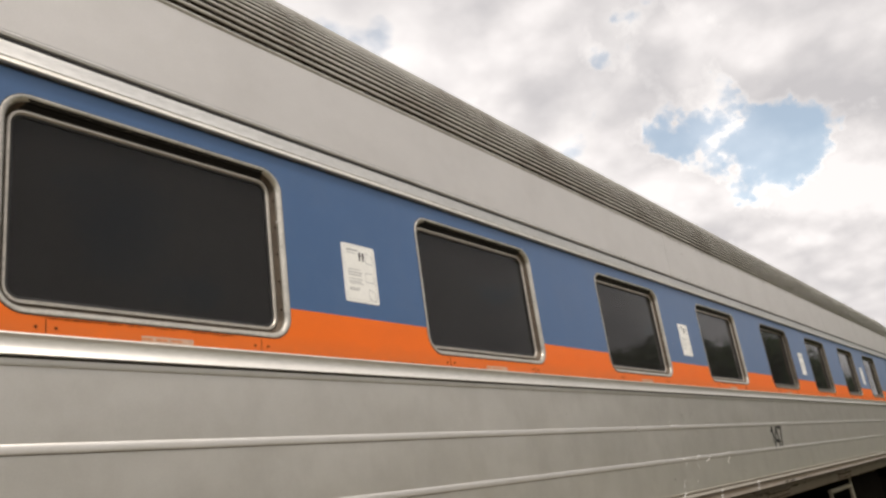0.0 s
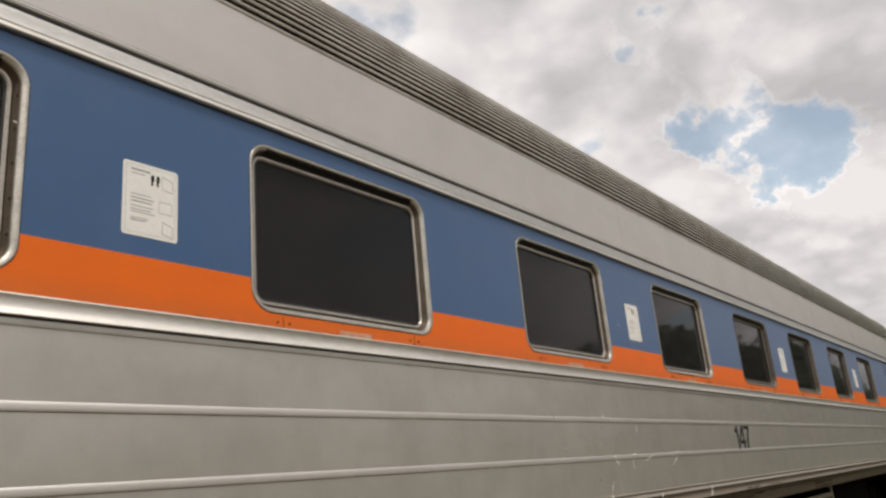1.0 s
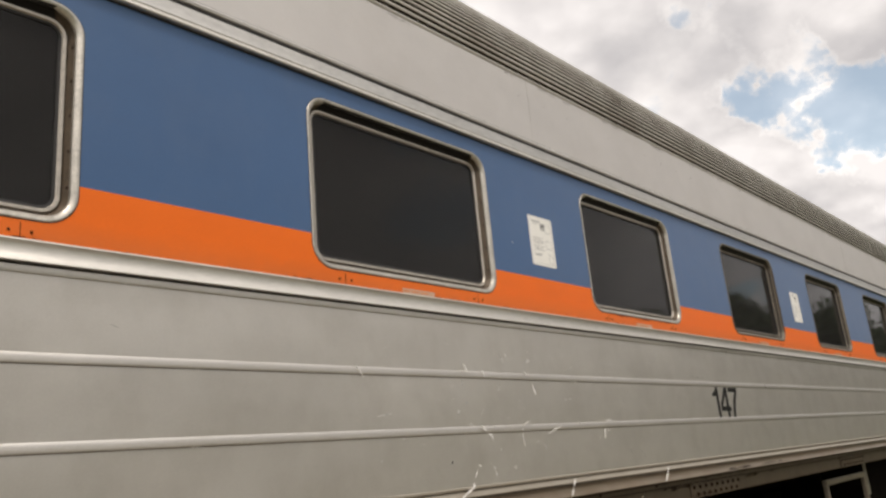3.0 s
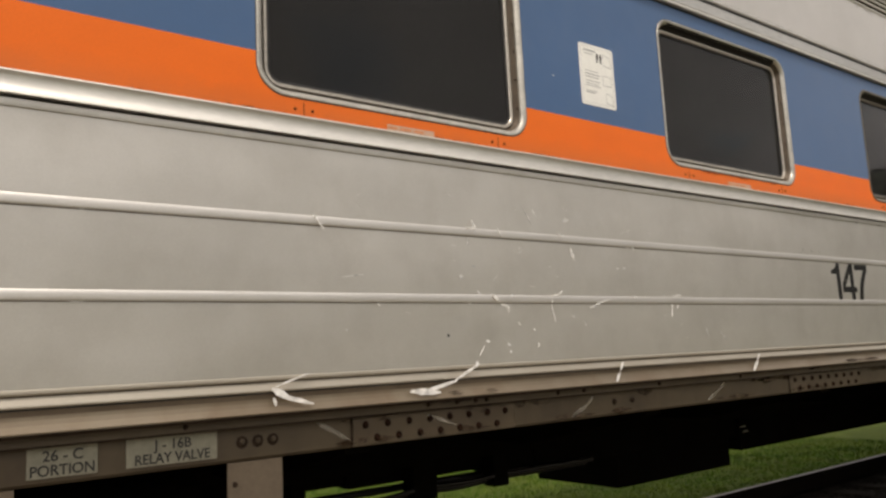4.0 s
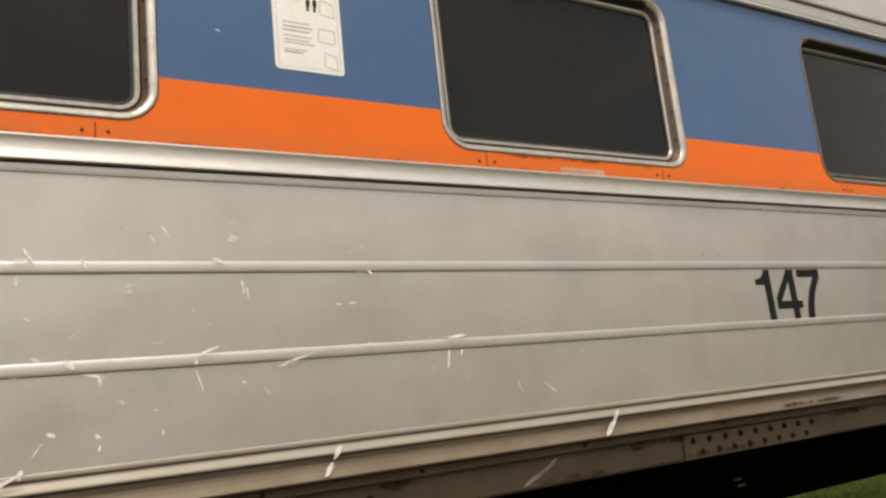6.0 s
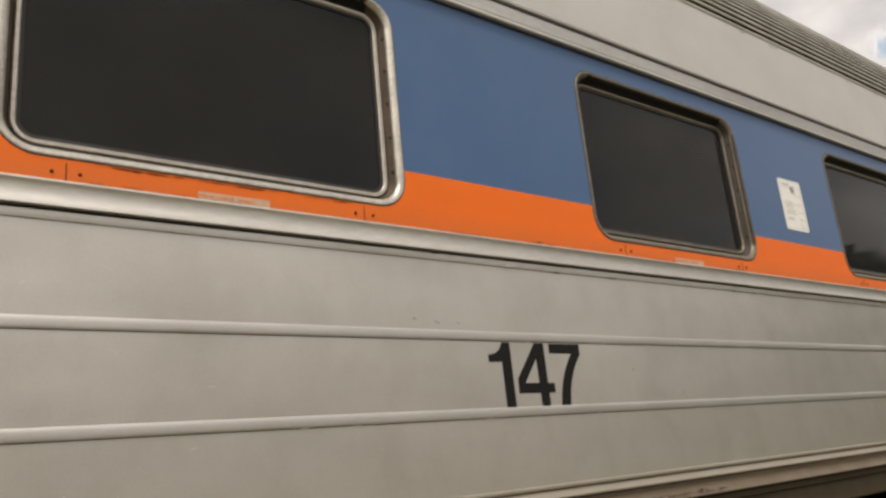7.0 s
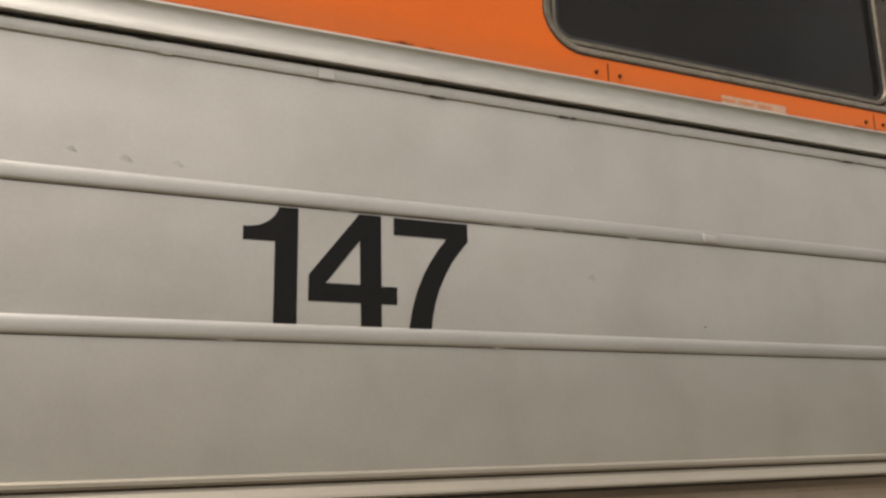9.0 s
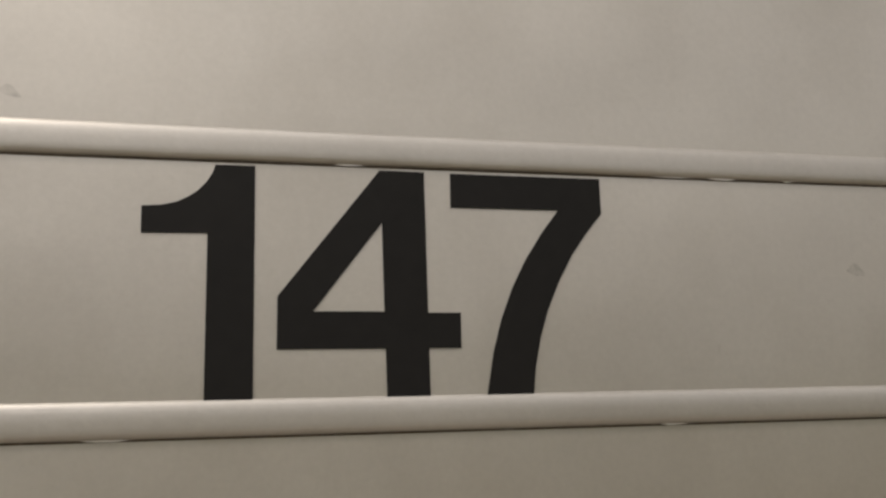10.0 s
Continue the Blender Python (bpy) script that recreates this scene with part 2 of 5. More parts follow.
SILVER = sheet_metal("silver_side_paint", (0.576, 0.549, 0.502), 0.38, 0.70, wave=0.013, smudge=0.18, runs=0.19)
BEAD = sheet_metal("bead_paint", (0.545, 0.522, 0.486), 0.44, 0.72, wave=0.004, smudge=0.2)
LETTER = sheet_metal("upper_side_paint", (0.58, 0.555, 0.525), 0.44, 0.55, wave=0.008, smudge=0.15)
BLUE = sheet_metal("blue_paint", (0.041, 0.106, 0.236), 0.45, 0.0, spec=0.5, wave=0.006, dirt=0.10, grime=(0.10, 0.15, 0.25), runs=0.14)
ORANGE = sheet_metal("orange_paint", (0.84, 0.152, 0.006), 0.45, 0.0, spec=0.3, wave=0.005, dirt=0.35, grime=(0.50, 0.17, 0.06))
MOULD = surface("bright_moulding", (0.58, 0.555, 0.505), 0.45, 0.85, vary=0.10, scale=5, grain=70, bump=0.03, stretch=(0.3, 1, 1))

DRIP = surface("drip_metal", (0.52, 0.505, 0.47), 0.34, 0.8, vary=0.14, scale=5, grain=70, bump=0.03, stretch=(0.3, 1, 1))


def stain(m, z0, z1, color, most):
    """Dirt that has run and dried between two heights, ragged by noise."""
    t, b = m.node_tree, m.node_tree.nodes["Principled BSDF"]
    coord = t.nodes.new("ShaderNodeTexCoord")
    sep = t.nodes.new("ShaderNodeSeparateXYZ")
    t.links.new(coord.outputs["Object"], sep.inputs[0])
    n = node(t, "ShaderNodeTexNoise", Scale=9.0, Detail=6.0, Roughness=0.7)
    t.links.new(coord.outputs["Object"], n.inputs["Vector"])
    wob = math_node(t, "MULTIPLY_ADD", n.outputs[0], 0.16)
    wob.node.inputs[2].default_value = -0.08
    h = math_node(t, "DIVIDE", math_node(t, "SUBTRACT", math_node(t, "ADD", sep.outputs[2], wob), z0), z1 - z0)
    f = ramp(t, h, [(0.0, (most,) * 3), (1.0, (0.0,) * 3)])
    f = mix(t, 1.0, f, ramp(t, n.outputs[0], [(0.35, (0.25,) * 3), (0.6, (1.0,) * 3)]), "MULTIPLY")
    old = b.inputs["Base Color"].links[0].from_socket
    t.links.new(mix(t, f, old, color), b.inputs["Base Color"])


stain(ORANGE, 1.76 + 0.545, 1.76 + 0.630, (0.42, 0.14, 0.05), 0.55)
FRAME = surface("window_aluminium", (0.51, 0.48, 0.42), 0.38, 0.75, vary=0.26, scale=9, grain=90, bump=0.06)
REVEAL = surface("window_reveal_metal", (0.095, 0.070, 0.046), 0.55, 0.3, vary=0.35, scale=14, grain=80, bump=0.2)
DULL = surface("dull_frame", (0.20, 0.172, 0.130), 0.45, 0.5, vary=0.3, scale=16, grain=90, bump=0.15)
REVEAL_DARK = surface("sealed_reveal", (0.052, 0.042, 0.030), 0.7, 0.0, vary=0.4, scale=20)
RED_RUST = surface("red_rust", (0.115, 0.034, 0.013), 0.8, 0.0, vary=0.4, scale=60, spec=0.1)
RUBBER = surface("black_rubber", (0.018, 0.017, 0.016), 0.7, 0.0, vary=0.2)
GLASS = tinted_glass()
RIB = sheet_metal("roof_metal", (0.50, 0.475, 0.425), 0.5, 0.4, wave=0.002, dirt=0.75, smudge=0.8, grime=(0.15, 0.12, 0.085))
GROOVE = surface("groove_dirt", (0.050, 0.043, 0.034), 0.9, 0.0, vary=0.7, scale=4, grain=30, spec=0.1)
BLUE.node_tree.nodes["Principled BSDF"].inputs["Sheen Weight"].default_value = 0.14
BLUE.node_tree.nodes["Principled BSDF"].inputs["Sheen Roughness"].default_value = 0.4
BRONZE = surface("bronzed_ring", (0.47, 0.43, 0.37), 0.36, 0.6, vary=0.2, scale=14, grain=80)
SKIRT = sheet_metal("skirt_paint", (0.222, 0.178, 0.124), 0.38, 0.55, wave=0.006, dirt=0.6, smudge=0.5, grime=(0.13, 0.075, 0.035), runs=0.45)
SILL = sheet_metal("sill_paint", (0.078, 0.057, 0.032), 0.55, 0.15, smudge=0.6, wave=0.008, dirt=0.9, grime=(0.030, 0.017, 0.009), runs=0.5)
WEB = sheet_metal("rusty_web_paint", (0.105, 0.074, 0.046), 0.5, 0.3, wave=0.006, dirt=0.6, smudge=0.6, grime=(0.20, 0.15, 0.10), runs=0.5)
BEADED = sheet_metal("skirt_bead_paint", (0.375, 0.338, 0.275), 0.44, 0.6, wave=0.006, dirt=0.45, grime=(0.22, 0.16, 0.10), smudge=0.25)
TAN = surface("tan_paint", (0.105, 0.078, 0.051), 0.6, 0.0, vary=0.15, scale=9)
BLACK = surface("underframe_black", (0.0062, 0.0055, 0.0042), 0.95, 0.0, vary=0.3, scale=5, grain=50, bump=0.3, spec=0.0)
PIPE = surface("pipe_metal", (0.020, 0.018, 0.016), 0.4, 0.3, vary=0.3, scale=8)
HEAD = surface("bolt_head_rust", (0.020, 0.010, 0.006), 0.9, 0.0, vary=0.4, scale=60, spec=0.05)
VINYL = surface("black_vinyl", (0.009, 0.0085, 0.008), 0.6, 0.0, vary=0.2, scale=12, bump=0.05, spec=0.2)
WHITE = surface("white_sticker", (0.84, 0.83, 0.78), 0.5, 0.0, vary=0.05, scale=20)
INK = surface("grey_print", (0.34, 0.34, 0.33), 0.6, 0.0, vary=0.2)
SCUFF = surface("bare_scuffed_metal", (0.90, 0.88, 0.84), 0.55, 0.0, vary=0.06, scale=60)
RUST = surface("rust", (0.03, 0.019, 0.012), 0.9, 0.0, vary=0.4, scale=40, spec=0.15)
LABEL = surface("faded_label", (0.21, 0.198, 0.145), 0.6, 0.0, vary=0.12, scale=30)
TAG = surface("pinkish_tag", (0.58, 0.37, 0.26), 0.6, 0.0, vary=0.15, scale=40)
STENCIL = surface("stencil_ink", (0.025, 0.022, 0.018), 0.7, 0.0, vary=0.4, scale=60)
CABIN = surface("cabin_lining", (0.05, 0.048, 0.045), 0.9, 0.0, vary=0.1)
RAIL = surface("rusty_rail", (0.014, 0.010, 0.007), 0.85, 0.0, spec=0.06, vary=0.3, scale=12, bump=0.3)
SHINE = surface("worn_railhead", (0.16, 0.135, 0.11), 0.5, 0.6, vary=0.15)
WOOD = surface("old_sleeper", (0.046, 0.038, 0.030), 0.95, 0.0, spec=0.1, vary=0.5, scale=4, grain=40, bump=0.6, depth=0.006, stretch=(3, 0.5, 1))
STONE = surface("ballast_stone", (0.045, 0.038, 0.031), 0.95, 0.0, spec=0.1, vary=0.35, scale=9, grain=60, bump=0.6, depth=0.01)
GRASS = surface("grass", (0.064, 0.138, 0.010), 0.8, 0.0, vary=0.5, scale=1.6, grain=7, bump=0.0, spec=0.08)


def dry_patches(m, color, scale, lo, hi, most):
    """Larger patches of another growth in the turf."""
    t, b = m.node_tree, m.node_tree.nodes["Principled BSDF"]
    coord = t.nodes.new("ShaderNodeTexCoord")
    n = node(t, "ShaderNodeTexNoise", Scale=scale, Detail=5.0, Roughness=0.65)
    t.links.new(coord.outputs["Object"], n.inputs["Vector"])
    old = b.inputs["Base Color"].links[0].from_socket
    t.links.new(mix(t, ramp(t, n.outputs[0], [(lo, (0.0,) * 3), (hi, (most,) * 3)]), old, color), b.inputs["Base Color"])


dry_patches(GRASS, (0.165, 0.190, 0.030), 1.3, 0.44, 0.66, 0.7)
dry_patches(GRASS, (0.030, 0.075, 0.010), 2.1, 0.52, 0.70, 0.8)
dry_patches(GRASS, (0.15, 0.10, 0.045), 7.0, 0.60, 0.74, 0.7)
LEAF = surface("leaf", (0.045, 0.075, 0.022), 0.7, 0.0, vary=0.4, scale=0.6, grain=5, bump=0.0)
BARK = surface("bark", (0.10, 0.075, 0.05), 0.95, 0.0, vary=0.3, scale=6, grain=30, bump=0.8, depth=0.02, stretch=(1, 1, 0.3))
YELLOW = surface("yellow_paint", (0.55, 0.50, 0.10), 0.5, 0.0, vary=0.1)


def ground_material():
    """Grass turf with bare earth and gravel showing beside the track."""
    m, t, b = material("turf_and_gravel")
    coord = t.nodes.new("ShaderNodeTexCoord")
    sep = t.nodes.new("ShaderNodeSeparateXYZ")
    t.links.new(coord.outputs["Object"], sep.inputs[0])
    big = node(t, "ShaderNodeTexNoise", Scale=0.35, Detail=5.0, Roughness=0.6)
    mid = node(t, "ShaderNodeTexNoise", Scale=2.4, Detail=6.0, Roughness=0.65)
    fine = node(t, "ShaderNodeTexNoise", Scale=38.0, Detail=5.0, Roughness=0.7)
    for n in (big, mid, fine):
        t.links.new(coord.outputs["Object"], n.inputs["Vector"])
    turf = mix(t, mid.outputs[0], (0.035, 0.072, 0.008), (0.12, 0.145, 0.02))
    turf = mix(t, 0.4, turf, ramp(t, fine.outputs[0], [(0.3, (0.02, 0.032, 0.006)), (0.7, (0.13, 0.15, 0.04))]))
    # gravel along the coach is coloured dark to carry the coach's shade
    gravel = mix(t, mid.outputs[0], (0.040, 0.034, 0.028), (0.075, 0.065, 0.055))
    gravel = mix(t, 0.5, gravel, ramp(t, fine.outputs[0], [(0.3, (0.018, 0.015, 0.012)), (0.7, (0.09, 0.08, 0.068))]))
    wob = math_node(t, "MULTIPLY_ADD", mid.outputs[0], 0.3)
    wob.node.inputs[2].default_value = -0.15
    y = math_node(t, "ADD", sep.outputs[1], wob)
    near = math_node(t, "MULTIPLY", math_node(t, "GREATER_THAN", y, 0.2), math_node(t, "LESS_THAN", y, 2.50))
    x = math_node(t, "ADD", sep.outputs[0], math_node(t, "MULTIPLY", big.outputs[0], 6.0))
    path = math_node(t, "MULTIPLY", math_node(t, "GREATER_THAN", x, 60.0), math_node(t, "LESS_THAN", x, 84.0))
    fac = math_node(t, "MAXIMUM", near, path)
    # the same ballast unshaded, past the end of the coach
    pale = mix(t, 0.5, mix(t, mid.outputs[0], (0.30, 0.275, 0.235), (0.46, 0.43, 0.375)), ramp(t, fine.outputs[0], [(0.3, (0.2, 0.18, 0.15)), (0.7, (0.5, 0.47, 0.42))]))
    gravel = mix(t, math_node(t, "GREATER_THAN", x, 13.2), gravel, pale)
    wide = math_node(t, "MULTIPLY", math_node(t, "MULTIPLY", math_node(t, "GREATER_THAN", x, 17.0), math_node(t, "LESS_THAN", x, 34.0)), math_node(t, "MULTIPLY", math_node(t, "GREATER_THAN", y, 0.3), math_node(t, "LESS_THAN", y, 9.0)))
    fac = math_node(t, "MAXIMUM", fac, wide)
    yard = math_node(t, "MULTIPLY", math_node(t, "LESS_THAN", x, 12.5), math_node(t, "MULTIPLY", math_node(t, "GREATER_THAN", y, -9.0), math_node(t, "LESS_THAN", y, 0.2)))
    tan = mix(t, 0.5, mix(t, mid.outputs[0], (0.20, 0.165, 0.12), (0.30, 0.25, 0.185)), ramp(t, fine.outputs[0], [(0.3, (0.11, 0.09, 0.065)), (0.7, (0.34, 0.29, 0.22))]))
    gravel = mix(t, yard, gravel, tan)
    fac = math_node(t, "MAXIMUM", fac, yard)
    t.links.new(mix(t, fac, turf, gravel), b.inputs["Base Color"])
    b.inputs["Roughness"].default_value = 0.95
    b.inputs["Specular IOR Level"].default_value = 0.1
    bp = node(t, "ShaderNodeBump", Strength=0.8, Distance=0.03)
    t.links.new(fine.outputs[0], bp.inputs["Height"])
    t.links.new(bp.outputs[0], b.inputs["Normal"])
    return m


EARTH = ground_material()


# ---- builders ----
def link(name, bm, mat, parent=None, label="", smooth=False, loc=None):
    me = bpy.data.meshes.new(name)
    bm.normal_update()
    bm.to_mesh(me)
    bm.free()
    for m in mat if isinstance(mat, (list, tuple)) else [mat]:
        me.materials.append(m)
    if smooth:
        me.polygons.foreach_set("use_smooth", [True] * len(me.polygons))
    return place_mesh(name, me, parent, label, loc)


def place_mesh(name, me, parent=None, label="", loc=None, rot=None):
    ob = new(name, me)
    if loc:
        ob.location = loc
    if rot:
        ob.rotation_euler = rot
    if parent is not None:
        ob.parent = parent
        if parent.type == "EMPTY":
            ob.matrix_parent_inverse = Matrix.Translation(-parent.location)
    if label:
        ob["label"] = label
    return ob


part = link


def box(bm, x0, x1, y0, y1, z0, z1, bevel=0.0, segments=2):
    made = bmesh.ops.create_cube(bm, size=1.0)["verts"]
    for v in made:
        v.co = Vector(((x0 + x1) / 2 + v.co.x * (x1 - x0), (y0 + y1) / 2 + v.co.y * (y1 - y0), (z0 + z1) / 2 + v.co.z * (z1 - z0)))
    if bevel:
        edges = list({e for v in made for e in v.link_edges})
        bmesh.ops.bevel(bm, geom=edges, offset=bevel, segments=segments, affect="EDGES", profile=0.5)


def boxed(*dims, bevel=0.0, segments=2):
    bm = bmesh.new()
    box(bm, *dims, bevel=bevel, segments=segments)
    return bm


def tube(bm, a, b, r0, r1=None, sides=10, caps=True):
    a, b = Vector(a), Vector(b)
    r1 = r0 if r1 is None else r1
    q = (b - a).to_track_quat("Z", "Y").to_matrix()
    rings = []
    for c, r in ((a, r0), (b, r1)):
        rings.append([bm.verts.new(c + q @ Vector((r * math.cos(2 * math.pi * k / sides), r * math.sin(2 * math.pi * k / sides), 0))) for k in range(sides)])
    for k in range(sides):
        bm.faces.new((rings[0][k], rings[0][(k + 1) % sides], rings[1][(k + 1) % sides], rings[1][k]))
    if caps:
        bm.faces.new(list(reversed(rings[0])))
        bm.faces.new(rings[1])


def extruded(profile, x0, x1, closed=True, steps=1):
    """A section of (y, z) points drawn along x."""
    bm = bmesh.new()
    rings = [[bm.verts.new((x0 + (x1 - x0) * s / steps, y, z)) for y, z in profile] for s in range(steps + 1)]
    n = len(profile)
    for a, b in zip(rings, rings[1:]):
        for k in range(n if closed else n - 1):
            bm.faces.new((a[k], a[(k + 1) % n], b[(k + 1) % n], b[k]))
    if closed:
        bm.faces.new(rings[0])
        bm.faces.new(list(reversed(rings[-1])))
    bmesh.ops.recalc_face_normals(bm, faces=bm.faces)
    return bm


def slab(points, y_front, y_back):
    """A flat outline of (x, z) points with a thickness along y."""
    bm = bmesh.new()
    front = [bm.verts.new((x, y_front, z)) for x, z in points]
    back = [bm.verts.new((x, y_back, z)) for x, z in points]
    bm.faces.new(front)
    bm.faces.new(list(reversed(back)))
    n = len(points)
    for k in range(n):
        bm.faces.new((front[k], back[k], back[(k + 1) % n], front[(k + 1) % n]))
    bmesh.ops.recalc_face_normals(bm, faces=bm.faces)
    return bm


def rounded(w, h, r, seg=8):
    """A rounded rectangle's outline about the origin, counter-clockwise."""
    pts = []
    for cx, cz, a0 in ((w / 2 - r, h / 2 - r, 0), (-w / 2 + r, h / 2 - r, 90), (-w / 2 + r, -h / 2 + r, 180), (w / 2 - r, -h / 2 + r, 270)):
        for k in range(seg + 1):
            a = radians(a0 + 90 * k / seg)
            pts.append((cx + r * math.cos(a), cz + r * math.sin(a)))
    return pts


def ring_sweep(w, h, r, section, seg=8):
    """A moulding round a rounded rectangle: section of (outset, y) points, closed."""
    bm = bmesh.new()
    loops = [[bm.verts.new((x, y, z)) for x, z in rounded(w + 2 * o, h + 2 * o, max(r + o, 0.004), seg)] for o, y in section]
    n = len(loops[0])
    for a, b in zip(loops, loops[1:] + loops[:1]):
        for k in range(n):
            bm.faces.new((a[k], a[(k + 1) % n], b[(k + 1) % n], b[k]))
    bmesh.ops.recalc_face_normals(bm, faces=bm.faces)
    return bm


def arc(cy, cz, r, a0, a1, n):
    return [(cy + r * math.cos(radians(a0 + (a1 - a0) * k / n)), cz + r * math.sin(radians(a0 + (a1 - a0) * k / n))) for k in range(n + 1)]


def letters(name, body, size, mat, parent, x, y, z, label="", squash=1.0):
    cu = bpy.data.curves.new(name, "FONT")
    cu.body, cu.size, cu.align_x, cu.extrude, cu.offset = body, size, "CENTER", 0.0004, 0.0007
    tmp = new(name, cu)
    me = bpy.data.meshes.new_from_object(tmp.evaluated_get(bpy.context.evaluated_depsgraph_get()))
    bpy.data.objects.remove(tmp)
    bpy.data.curves.remove(cu)
    me.name = name
    me.transform(pose(0, 0, 0, 90, 0, 0) @ Matrix.Diagonal((squash, 1, 1, 1)))
    me.materials.clear()
    me.materials.append(mat)
    return place_mesh(name, me, parent, label, loc=(x, y, z))


def empty(name, loc):
    e = new(name)
    e.location = loc
    return e


# ---- the coach: its measures ----
G = 1.76                       # height of the number's foot over the ground
X0, X1 = -14.65, 11.25         # the two ends of the body
WIDTH = 3.05
MID = WIDTH / 2
PITCH, WIN_W, WIN_LO, WIN_HI = 1.9732, 1.111, 0.604, 1.314
WIN_R3 = -0.603                # right edge of the window beside the number
WINDOWS = [WIN_R3 + (k - 3) * PITCH - WIN_W / 2 for k in range(-3, 8)]
WIN_H, WIN_Z = WIN_HI - WIN_LO, (WIN_HI + WIN_LO) / 2 + G
BELT, STRIPE, RAIL_LO, EAVE = 0.474, 0.732, 1.385, 1.880

coach = tagged(empty("passenger_coach", (-1.7, MID, 0.20)), "silver railway coach with blue and orange window band on rails", "railway coach")


def side_wall():
    """Lower panel, window band and upper panel of one side, with the window holes cut through."""
    low = extruded([(0.0, BELT + G), (0.0, -0.25 + G), (0.012, -0.25 + G), (0.012, BELT + G)], X0, X1)
    up = extruded([(0.0, EAVE + 0.01 + G), (0.0, 1.47 + G), (0.02, 1.47 + G), (0.02, EAVE + 0.01 + G)], X0, X1)
    band = bmesh.new()
    lo, hi = BELT + G, 1.48 + G
    hole = rounded(WIN_W - 0.016, WIN_H - 0.016, 0.088)
    starts = [c - PITCH / 2 for c in WINDOWS]
    ends = [c + PITCH / 2 for c in WINDOWS]
    for c, a, b in zip(WINDOWS, starts, ends):
        inner = [band.verts.new((c + x, 0, WIN_Z + z)) for x, z in hole]
        outer = []
        for x, z in hole:
            kx = ((b - c) if x > 0 else (c - a)) / max(abs(x), 1e-6)
            kz = ((hi - WIN_Z) if z > 0 else (WIN_Z - lo)) / max(abs(z), 1e-6)
            k = min(kx, kz)
            outer.append(band.verts.new((c + x * k, 0, WIN_Z + z * k)))
        n = len(hole)
        for k in range(n):
            band.faces.new((inner[k], inner[(k + 1) % n], outer[(k + 1) % n], outer[k]))
        # corners of the bay
        for sx, sz in ((1, 1), (-1, 1), (-1, -1), (1, -1)):
            cx, cz = (b if sx > 0 else a), (hi if sz > 0 else lo)
            on_v = [v for v in outer if abs(v.co.x - cx) < 1e-5]
            on_h = [v for v in outer if abs(v.co.z - cz) < 1e-5]
            v1 = min(on_v, key=lambda v: abs(v.co.z - cz))
            v2 = min(on_h, key=lambda v: abs(v.co.x - cx))
            if (v1.co - v2.co).length > 1e-4 and v1 is not v2:
                band.faces.new((v1, band.verts.new((cx, 0, cz)), v2))
    for a, b in ((X0, starts[0]), (ends[-1], X1)):
        band.faces.new([band.verts.new(p) for p in ((a, 0, lo), (b, 0, lo), (b, 0, hi), (a, 0, hi))])
    bmesh.ops.bisect_plane(band, geom=band.verts[:] + band.edges[:] + band.faces[:], plane_co=(0, 0, STRIPE + G), plane_no=(0, 0, 1))
    bmesh.ops.recalc_face_normals(band, faces=band.faces)
    if sum(f.normal.y for f in band.faces) > 0:
        bmesh.ops.reverse_faces(band, faces=band.faces)
    for f in band.faces:
        f.material_index = 0 if f.calc_center_median().z > STRIPE + G else 1
    blue, orange = band, band.copy()
    bmesh.ops.delete(blue, geom=[f for f in blue.faces if f.material_index == 1], context="FACES")
    bmesh.ops.delete(orange, geom=[f for f in orange.faces if f.material_index == 0], context="FACES")
    for b in (blue, orange):
        bmesh.ops.remove_doubles(b, verts=b.verts, dist=1e-4)
        for f in b.faces:
            f.material_index = 0
        made = bmesh.ops.extrude_face_region(b, geom=b.faces[:], use_keep_orig=True)["geom"]
        for g in made:
            if isinstance(g, bmesh.types.BMVert):
                g.co.y += 0.03
        bmesh.ops.recalc_face_normals(b, faces=b.faces)
    return low, up, blue, orange


low, up, blue, orange = side_wall()
side = [
    part("lower_side_panel", low, SILVER, coach, "dull silver painted metal side, scuffed and dented"),
    part("upper_side_panel", up, LETTER, coach, "plain light grey upper side panel"),
    part("blue_band", blue, BLUE, coach, "blue painted band round the windows"),
    part("orange_stripe", orange, ORANGE, coach, "orange painted stripe under the windows"),
]

# half-round beads along the lower side
for z in (0.2215, -0.0141):
    pts = [(0.004, 0.0180), (-0.0008, 0.0174), (-0.0022, 0.0156), (-0.0034, 0.0126), (-0.0042, 0.0085), (-0.0046, 0.0030), (-0.0046, -0.0035), (-0.0044, -0.0080), (-0.0037, -0.0108), (-0.0025, -0.0125), (0.004, -0.0132)]
    side.append(part("bead", extruded([(y, z + b + G) for y, b in pts], X0, X1), BEAD, coach, smooth=True))
    # dark line below the bead, standing in for its shade
    side.append(part("bead_joint", extruded([(-0.0008, z - 0.0126 + G), (-0.0008, z - 0.0146 + G), (0.002, z - 0.0146 + G), (0.002, z - 0.0126 + G)], X0, X1), REVEAL, coach))

# belt moulding under the stripe: a bright rounded strip over a dark joint and a thin lower lip
belt = [(0.004, 0.5495), (-0.0050, 0.5492), (-0.0084, 0.5460), (-0.0100, 0.5425), (-0.0090, 0.5410), (-0.0070, 0.5370), (-0.0055, 0.531), (-0.0046, 0.524), (-0.0043, 0.517), (-0.0048, 0.510), (-0.0063, 0.503), (-0.0090, 0.4960), (-0.0128, 0.4895), (-0.0170, 0.4845), (-0.0182, 0.4828), (-0.0160, 0.4815), (0.004, 0.4812)]
